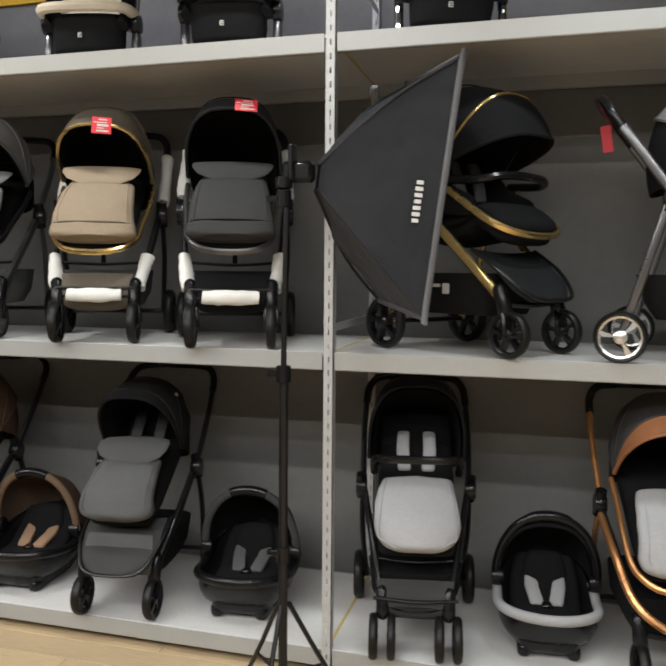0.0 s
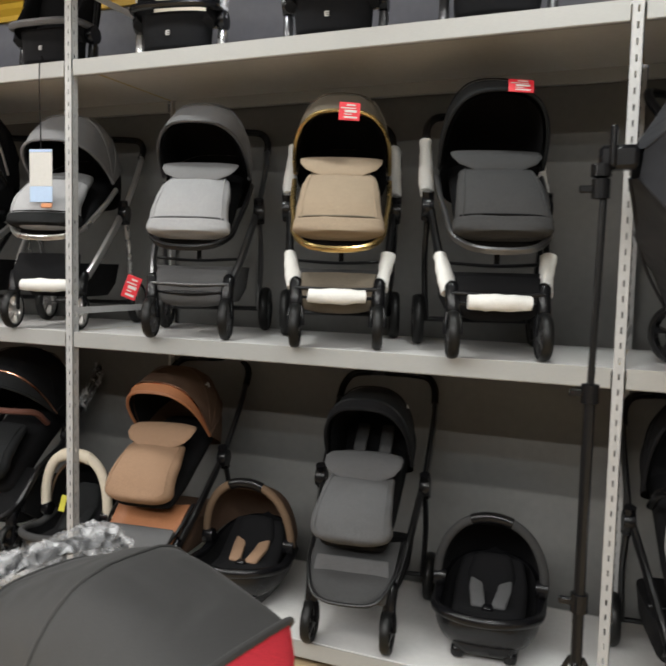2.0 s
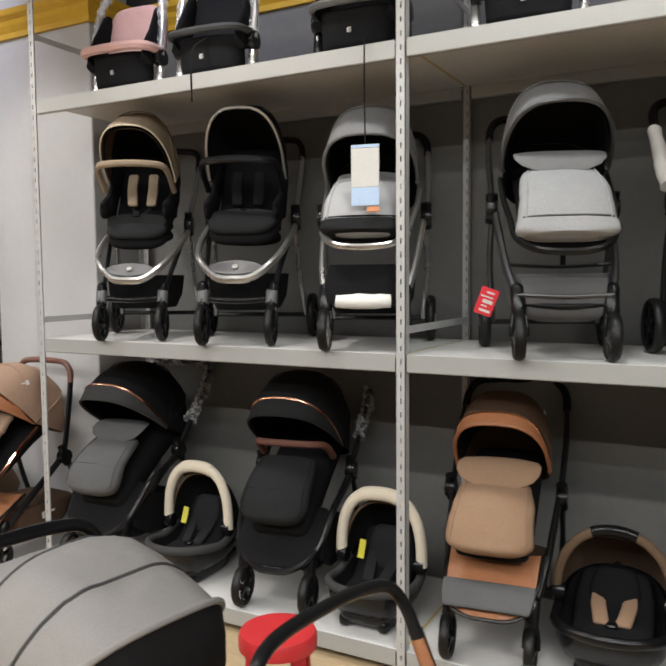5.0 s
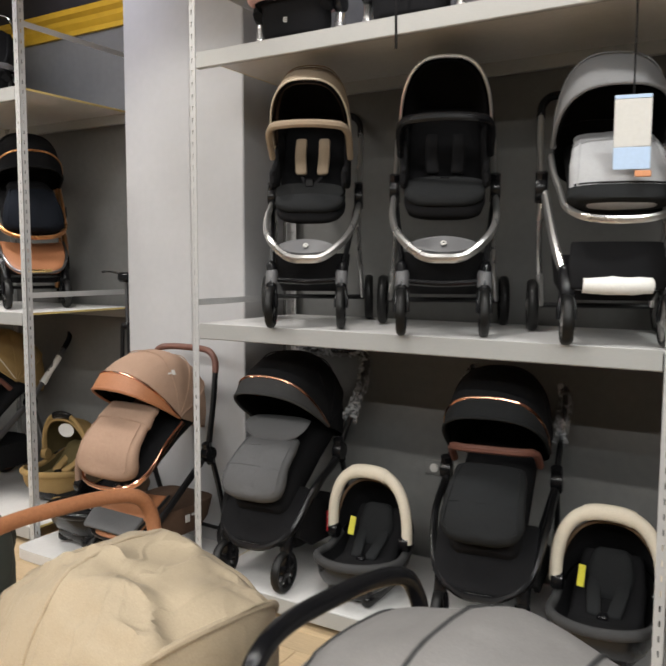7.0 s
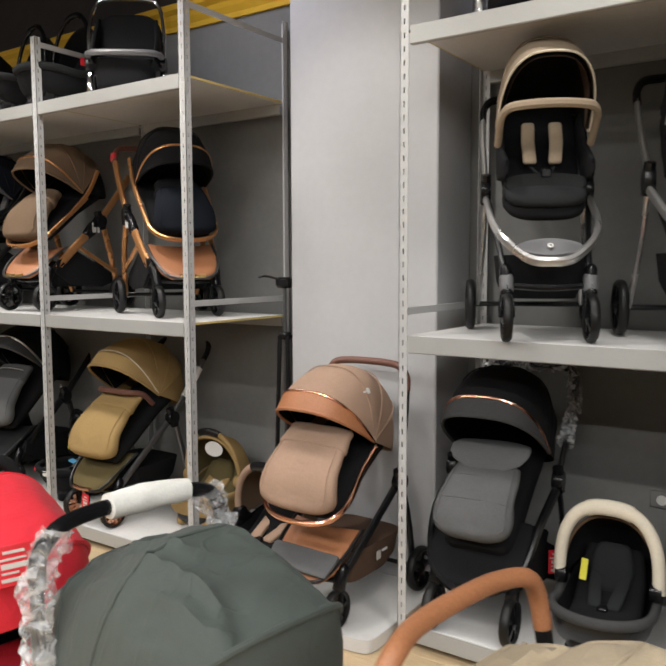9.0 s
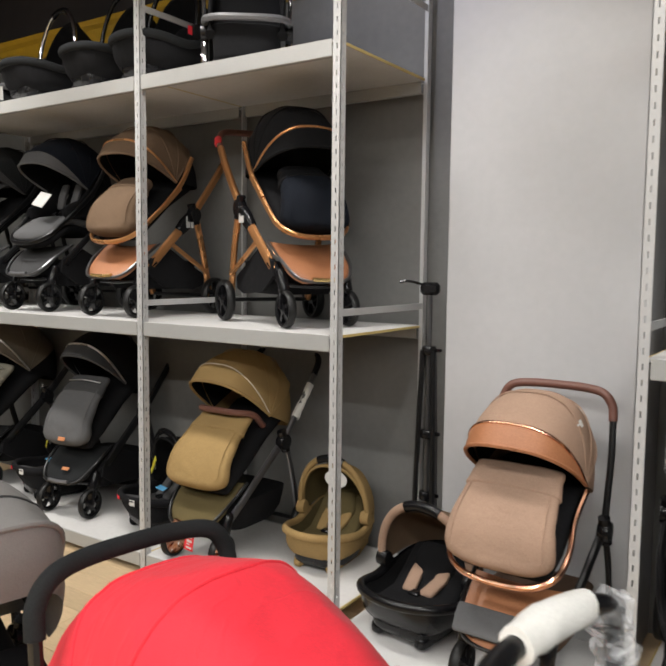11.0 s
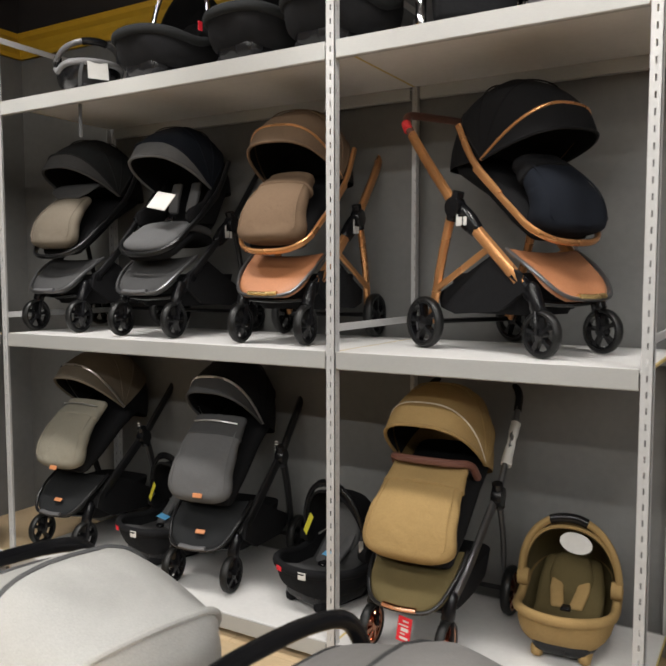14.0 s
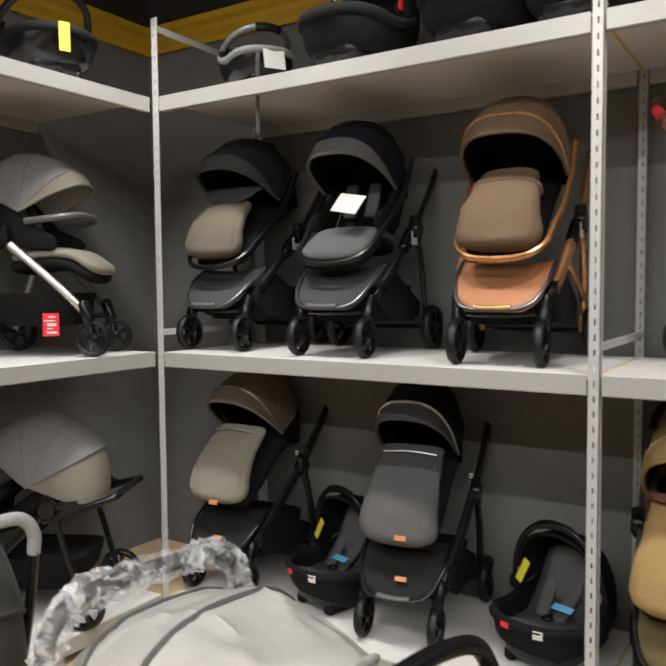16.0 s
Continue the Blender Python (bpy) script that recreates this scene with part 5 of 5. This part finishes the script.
    for u in (0.33, 0.66) if plain or mat is WHITEGREY else (0.16, 0.4, 0.68):
        bow = hood_row(u, -0.02, hz_, 0.225, r_, f0, f1, 3, 0.6, rumple=more.get("rumple", fg["rumple"]), peak=pk, nv=40)
        if plain:
            part("seam", tube(bmesh.new(), bow, 0.004, n=6, sub=1), mat, hd)
        else:
            part("piping", tube(bmesh.new(), bow, 0.0045 if mat is not WHITEGREY else 0.0065, n=6, sub=1), DARKGREY if mat is not WHITEGREY else MIDGREY, hd, "dark seam piping")

stroller("stroller", "black-hooded stroller with grey foam handle turned to the side shelves", -9.15, 1.29, -100, 0.0,
         **{**fg, "canopy": BLACKCOVER, "apron": CORAL, "rear": BLACKCOVER, "valance": BLACK, "handle": LIGHTGREY, "handle_at": (0.25, 1.02)})

# ---- floor board between the shelf runs ----
bm = bmesh.new()
out = oval(Vector((-5.74, 2.97, 0)), Vector((1, 0, 0)), Vector((0, 1, 0)), 0.55, 0.33, 14, 48)
skin(bm, [[bm.verts.new(q + Vector((0, 0, z))) for q in out] for z in (0.004, 0.056, 0.06)])
tagged(part("floor_board", bm, BOARD, None), "low white display board lying on the floor", "board")


# ---- things on the top shelf ----
GT = "seat units stored on the top shelf"


def seat_unit(label, x, y, yaw, body, edge, side, strap=0.0, band=None, emblem=True, film=False):
    """A stroller seat stored upright: hollow padded shell inside a tall tube arch, bumper bar in front."""
    root = tagged(new("seat_unit"), label, "stroller seat", GT)
    root.matrix_world = pose(x, y, TOP, 0, 0, yaw)
    low = [Vector((0, 0.02, z)) for z in (0.045, 0.1, 0.17, 0.215)]
    part("shell", muff(bmesh.new(), low, (0.15, 0.168), (0.07, 0.085), round_top=0.12, round_foot=0, crumple=0.006, seed=x), body, root)
    back = [Vector((0, 0.1, 0.18)), Vector((0, 0.125, 0.3)), Vector((0, 0.14, 0.4)), Vector((0, 0.14, 0.49))]
    part("backrest", muff(bmesh.new(), back, (0.18, 0.185), (0.03, 0.03), round_top=0.02, round_foot=0.5, crumple=0.006, seed=x), edge, root)
    for sx in (-1, 1):
        wing = [Vector((sx * 0.168, 0.0, 0.2)), Vector((sx * 0.172, 0.06, 0.3)), Vector((sx * 0.16, 0.1, 0.42))]
        part("side_wing", pad(bmesh.new(), wing, 0.013, [0.06, 0.06, 0.035], n=12), body, root)
        bm = bmesh.new()
        lathe(bm, [(0.008, -0.02), (0.042, -0.018), (0.045, 0), (0.042, 0.018), (0.008, 0.02)], 14)
        part("hub", bm, PLASTIC, root).location = (sx * 0.2, 0.05, 0.19)
        part("adapter", pad(bmesh.new(), [(sx * 0.2, 0.05, 0.02), (sx * 0.2, 0.05, 0.08), (sx * 0.2, 0.055, 0.14)], 0.02, 0.024, n=10), side, root)
    arch = [(-0.2, 0.05, 0.2), (-0.205, 0.07, 0.38), (-0.17, 0.1, 0.53), (-0.08, 0.11, 0.565), (0.08, 0.11, 0.565), (0.17, 0.1, 0.53), (0.205, 0.07, 0.38), (0.2, 0.05, 0.2)]
    rod("frame_tube", arch, 0.0115, side, root)
    if film:
        bm = tube(bmesh.new(), arch, lambda u: 0.022 + 0.006 * noise.noise((u * 14, x, 0.3)), n=12, sub=9)
        for v in bm.verts:
            v.co += Vector((noise.noise(v.co * 70), noise.noise(v.co * 70 + Vector((5, 0, 0))), noise.noise(v.co * 70 + Vector((0, 7, 0))))) * 0.009
        part("plastic_film", bm, CLEARWRAP, root, "crumpled clear film round the tube", smooth=False)
    rod("bumper_bar", [(-0.198, 0.04, 0.225), (-0.185, -0.05, 0.225), (-0.1, -0.095, 0.222), (0.1, -0.095, 0.222), (0.185, -0.05, 0.225), (0.198, 0.04, 0.225)], 0.023 if band is PINK or band is CREAM else 0.017, band or PLASTIC, root)
    if emblem:
        bm = bmesh.new()
        slab(bm, (0.006, 0.003, 0.02), (-0.014, -0.064, 0.115), 0.001)
        for q in (0.107, 0.115, 0.123):
            slab(bm, (0.015, 0.003, 0.004), (-0.006, -0.064, q), 0.001)
        part("emblem", bm, WHITECARD, root, "small white emblem")
    if strap:
        rod("strap", [(0.03, -0.06, 0.2), (0.03, -0.19, 0.1), (0.03, -0.2, -0.08), (0.03, -0.198, -strap)], 0.005, BLACK, root, flat=0.25)
    return root


seat_unit("black stroller seat with yellow tag and chrome frame", -0.36, 3.0, 12, BLACK, BLACK, CHROME)
seat_unit("black stroller seat with dark frame", -1.28, 2.99, 8, BLACK, BLACK, GREYMETAL)
seat_unit("black stroller seat with cream padding", -1.94, 2.99, 10, BLACK, CREAM, GREYMETAL, band=CREAM)
seat_unit("black stroller seat with pale padding and silver frame", -2.69, 2.99, 8, BLACK, CREAM, SILVER, film=True)
seat_unit("black stroller seat with grey bumper bar", -3.4, 2.99, 4, BLACK, BLACK, PLASTIC, band=GREYPLASTIC)
seat_unit("black stroller seat with wrapped silver frame", -4.16, 2.99, 4, BLACK, BLACK, SILVER, band=DARKGREY, film=True, strap=0.12)
seat_unit("pink-padded black stroller seat with silver frame", -4.71, 2.99, 4, BLACK, PINK, SILVER, band=PINK, film=True)
seat_unit("black stroller seat with chrome handle", -7.0, 3.02, 38, BLACK, BLACK, CHROME, band=GREYPLASTIC, emblem=False)
GS = "infant carriers stored on the top shelf"
tp = dict(group=GS, a0=-18, size=1.08, handle_a=-8, shell=BLACK, rim=CHARCOAL, stickers=[(REDCARD, (0.222, -0.02, 0.24, 0, 0, 90), (0.03, 0.04))])
for x, yw, hm, lb in ((-7.6, -6, PLASTIC, "black infant carrier with raised handle standing on the top shelf"), (-8.0, -10, PLASTIC, "black infant carrier with raised handle on the top shelf"), (-8.56, -8, CHROME, "black infant carrier with chrome handle on the top shelf")):
    car_seat("infant_carrier", lb, x, 3.08, yw, TOP, handle=hm, handle_thick=0.013, handle_r=0.3, **tp)
sm = car_seat("infant_carrier", "grey and black infant carrier with white side and hanging strap", -9.12, 3.05, 60, TOP, rim=GREY, handle=GREYPLASTIC, handle_a=70, size=0.8, group=GS, hood=False,
              stickers=[(WHITECARD, (0.0, -0.335, 0.14, -12, 0, 0), (0.14, 0.11))])
rod("strap", [(-0.1, -0.31, 0.18), (-0.13, -0.38, 0.08), (-0.135, -0.385, -0.15), (-0.135, -0.385, -0.28)], 0.012, DARKGREY, sm, flat=0.2)
car_seat("infant_carrier", "black infant carrier with pale padding on the side shelf", -9.82, 2.42, 70, TOP, rim=BLACK, pads=CREAM, cushion=CREAM, group=GS, hood=False, handle_a=60, stickers=[(YELLOWCARD, (0.0, -0.33, 0.16, 0, 0, 0), (0.05, 0.12))])
car_seat("infant_carrier", "black infant carrier on the side shelf", -9.95, 1.5, 80, TOP, group=GS, hood=False, handle_a=60)

# ---- strollers on the side shelves ----
stroller("stroller", "pale beige stroller with silver frame on the side shelf", -9.68, 2.6, 120, MID, size=0.93, frame=SILVER, canopy=GREY, visor=STONE, apron=STONE, style="seat", lining=LIGHTGREY, handle_at=(0.3, 0.93), a0=46, hinge=(0.05, 0.7), r=0.3, bumper=GREYPLASTIC, bump=(-0.02, -0.07),
         cards=[((-0.22, -0.1, 0.16), (0.09, 0.13), -78, 0, 0)], group="strollers on the side shelves")
stroller("stroller", "brown stroller with copper wheels on the side shelf", -9.84, 1.6, 100, MID, frame=COPPER, rim=COPPER, canopy=BROWN, apron=CAMEL, plate=LEATHER, handle_at=(0.3, 0.95), group="strollers on the side shelves")
stroller("stroller", "grey stroller with beige-banded hood turned away on the side shelf", -10.14, 2.3, -62, LOW, size=0.94, canopy=GREY, rear=STONE, lining=DARKGREY, apron=BLACK, shell=BLACK, handle_at=(0.42, 0.62), a0=50, hinge=(0.0, 0.66), group="strollers on the side shelves")


# ---- photo softbox on its stand ----
def softbox():
    root = tagged(new("softbox_stand"), "black photo softbox on a thin black light stand", "softbox")
    root.matrix_world = pose(-0.848, 2.455, 0)
    apex = Vector((0.06, 0.06, 1.945))
    corners = [Vector(q) for q in ((0.58, 0.1, 2.32), (0.47, 0.1, 1.46), (0.2, 0.62, 1.5), (0.31, 0.62, 2.36))]
    bm = bmesh.new()
    hub = [apex + (c - apex) * 0.1 for c in corners]
    n = 10
    rings = []
    for k in range(n + 1):
        t = k / n
        bow = 0.045 * math.sin(math.pi * t)
        ring = []
        for i in range(4):
            a, b = hub[i].lerp(corners[i], t), hub[(i + 1) % 4].lerp(corners[(i + 1) % 4], t)
            ring.append(a + (a - hub[0].lerp(corners[2], 0.5)).normalized() * bow)
            for f in (0.25, 0.5, 0.75):
                q = a.lerp(b, f)
                ring.append(q + (a - hub[0].lerp(corners[2], 0.5)).lerp(b - hub[0].lerp(corners[2], 0.5), f).normalized() * bow * (1 - 0.5 * math.sin(math.pi * f)))
        rings.append([bm.verts.new(q) for q in ring])
    skin(bm, rings, caps=False)
    body = part("softbox", bm, SOFTCLOTH, root, "black cloth softbox with printed lettering")
    part("softbox_rim", tube(bmesh.new(), [c.lerp(d, f) for c, d in zip(corners, corners[1:] + corners[:1]) for f in (0.02, 0.5, 0.98)], 0.012, n=8, closed=True, sub=2), GREYPLASTIC, body)
    bm = bmesh.new()
    mid = [c + (apex - c) * 0.03 for c in corners]
    bm.faces.new([bm.verts.new(q) for q in mid])
    part("diffuser", bm, FOAM, body)
    for k in range(4):
        rod("rib", [hub[k], hub[k].lerp(corners[k], 0.5) + (hub[k].lerp(corners[k], 0.5) - hub[0].lerp(corners[2], 0.5)).normalized() * 0.047, corners[k]], 0.006, SOFTCLOTH, body)
    # printed word on the side, as bars
    u = (corners[0] - corners[1]).normalized()
    v = ((corners[0] + corners[1]) / 2 - apex).normalized()
    nrm = u.cross(v).normalized()
    c0 = (corners[0] * 0.45 + corners[1] * 0.55) + (apex - corners[0] * 0.5 - corners[1] * 0.5) * 0.16
    if nrm.y > 0:
        nrm = -nrm
    m = Matrix((u, v, nrm)).transposed().to_4x4()
    m.translation = c0 + nrm * 0.034
    bm = bmesh.new()
    for k in range(7):
        slab(bm, (0.013, 0.026 if k % 3 else 0.022, 0.002), (-0.07 + k * 0.021, 0, 0), 0.0005, m)
    part("lettering", bm, WHITECARD, body, "white printed lettering")
    rod("column", [(0, 0, 0.14), (0, 0, 1.27)], 0.017, BLACKMETAL, root)
    rod("inner_column", [(0, 0, 1.27), (0.01, 0, 1.9)], 0.0105, BLACKMETAL, root)
    for z in (0.62, 1.26, 1.86):
        bm = bmesh.new()
        lathe(bm, [(0.01, z - 0.03), (0.026, z - 0.028), (0.026, z + 0.028), (0.01, z + 0.03)], 12, axis="z")
        slab(bm, (0.05, 0.018, 0.022), (-0.035, 0, z), 0.004)
        part("collar", bm, PLASTIC, root)
    bm = bmesh.new()
    slab(bm, (0.11, 0.06, 0.07), (0.045, 0.02, 1.95), 0.012)
    lathe(bm, [(0.01, 1.89), (0.03, 1.895), (0.03, 1.93), (0.01, 1.935)], 12, axis="z")
    slab(bm, (0.02, 0.05, 0.12), (0.03, 0.0, 1.98), 0.006)
    part("tilt_head", bm, PLASTIC, root)
    for k in range(3):
        a = 2 * math.pi * k / 3 + 0.5
        c, s = math.cos(a), math.sin(a)
        leg = rod("leg", [(0.02 * c, 0.02 * s, 0.44), (0.15 * c, 0.15 * s, 0.2), (0.27 * c, 0.27 * s, 0.012)], 0.009, BLACKMETAL, root)
        rod("brace", [(0.018 * c, 0.018 * s, 0.17), (0.15 * c, 0.15 * s, 0.2)], 0.006, BLACKMETAL, root)


softbox()

# ---- folded light stand beside the pillar ----
fs = tagged(new("folded_light_stand"), "folded black light stand leaning beside the pillar", "tripod")
fs.matrix_world = pose(-6.2, 3.4, 0, 0, 0, 20)
for k, (dx, dy) in enumerate(((-0.05, 0.0), (0.035, 0.03), (0.03, -0.03))):
    rod("leg", [(dx * 1.2, dy * 1.2, 0.01), (dx, dy, 0.6), (dx * 0.6, dy * 0.6, 1.2)], 0.013, GREYMETAL if k == 1 else BLACKMETAL, fs)
rod("column", [(0, 0, 0.3), (0, 0, 1.48)], 0.011, GREYMETAL, fs)
for z in (0.5, 0.8, 1.2):
    bm = bmesh.new()
    lathe(bm, [(0.012, z - 0.02), (0.03, z - 0.02), (0.034, z - 0.012), (0.034, z + 0.012), (0.03, z + 0.02), (0.012, z + 0.02)], 14, axis="z")
    slab(bm, (0.03, 0.016, 0.016), (0.045, 0, z), 0.004)
    part("collar", bm, PLASTIC, fs)
bm = bmesh.new()
slab(bm, (0.09, 0.07, 0.06), (0, 0, 1.49), 0.015)
tube(bm, [(-0.04, 0, 1.51), (-0.1, -0.02, 1.525), (-0.14, -0.03, 1.52)], 0.007, n=6)
part("clamp", bm, PLASTIC, fs)

# ---- red stool ----
stool = tagged(new("plastic_stool"), "small round red plastic stool on the floor", "stool")
stool.matrix_world = pose(-3.21, 2.03, 0, 0, 0, 25)
part("seat", lathe(bmesh.new(), [(0.005, 0.5), (0.03, 0.503), (0.1, 0.508), (0.118, 0.503), (0.124, 0.49), (0.124, 0.455), (0.117, 0.455), (0.115, 0.49), (0.02, 0.494), (0.005, 0.494)], 32, axis="z"), REDPLASTIC, stool)
for k in range(4):
    a = math.pi / 4 + k * math.pi / 2
    c, s = math.cos(a), math.sin(a)
    part("leg", pad(bmesh.new(), [(0.098 * c, 0.098 * s, 0.47), (0.115 * c, 0.115 * s, 0.25), (0.14 * c, 0.14 * s, 0.018)], [0.028, 0.024, 0.02], 0.011, n=12, across=(-s, c, 0)), REDPLASTIC, stool)
rod("ring", [(0.115 * math.cos(k * math.pi / 6), 0.115 * math.sin(k * math.pi / 6), 0.25) for k in range(12)], 0.008, REDPLASTIC, stool, closed=True, sub=2)

# ---- hanging card, wall sockets ----
hc = tagged(new("hanging_card"), "white and blue paper card hanging on a cord", "card")
hc.matrix_world = pose(-3.26, 2.775, 0, 0, 0, 12)
card = part("card", slab(bmesh.new(), (0.112, 0.003, 0.15), (0, 0, 2.03), 0.001), WHITECARD, hc)
part("blue_field", slab(bmesh.new(), (0.112, 0.003, 0.07), (0, 0, 1.918), 0.001), PALEBLUE, card)
part("blue_edge", slab(bmesh.new(), (0.112, 0.004, 0.012), (0, 0, 2.112), 0.001), PALEBLUE, card)
rod("cord", [(0, 0.002, 2.118), (0, -0.008, 2.4), (0, 0.0, 2.52), (0, 0.03, 2.515)], 0.003, BLACK, hc, n=6)
so = tagged(new("wall_socket_strip"), "grey wall plate with three round sockets", "socket")
so.matrix_world = pose(-4.22, BACK - 0.002, 0.555)
plate = part("plate", slab(bmesh.new(), (0.24, 0.012, 0.075), (0, -0.006, 0), 0.003), WALLGREY, so)
for k in (-1, 0, 1):
    bm = bmesh.new()
    lathe(bm, [(0.002, -0.004), (0.019, -0.004), (0.022, 0), (0.022, 0.008), (0.002, 0.008)], 16, axis="z")
    part("socket", bm, WHITECARD, plate).matrix_basis = pose(k * 0.07, -0.014, 0, 90)

# ---- floor ----
floor = block("floor", WEST, EAST, SOUTH, BACK, -0.1, -0.004, JOINT, label="light maple plank floor", category="floor")
PW, PL = 0.145, 1.3
bmx = bmesh.new()
slab(bmx, (PL - 0.002, PW - 0.002, 0.012), (0, 0, -0.006), 0.0012)
first = part("plank", bmx, PLANK, floor, smooth=False)
plank_mesh, count = first.data, 0
rest = bmesh.new()
for r in range(int((BACK - SOUTH) / PW)):
    y = BACK - PW / 2 - r * PW
    off = (0.37 * r) % 1 * PL
    for c in range(-1, int((EAST - WEST) / PL) + 1):
        x0, x1 = max(WEST, WEST + off + c * PL), min(EAST, WEST + off + (c + 1) * PL)
        if x1 - x0 < 0.05:
            continue
        near = 1.35 < y < 2.95 and x1 - x0 > PL - 0.01 and -9.6 < (x0 + x1) / 2 < 0.5
        if near and count < 280:
            ob = first if count == 0 else new("plank", plank_mesh)
            ob.parent = floor
            ob.location = ((x0 + x1) / 2, y, 0)
            count += 1
        else:
            slab(rest, (x1 - x0 - 0.002, PW - 0.002, 0.012), ((x0 + x1) / 2, y, -0.006), 0)
tagged(part("planks", rest, PLANK, floor, smooth=False), kind="stuff")
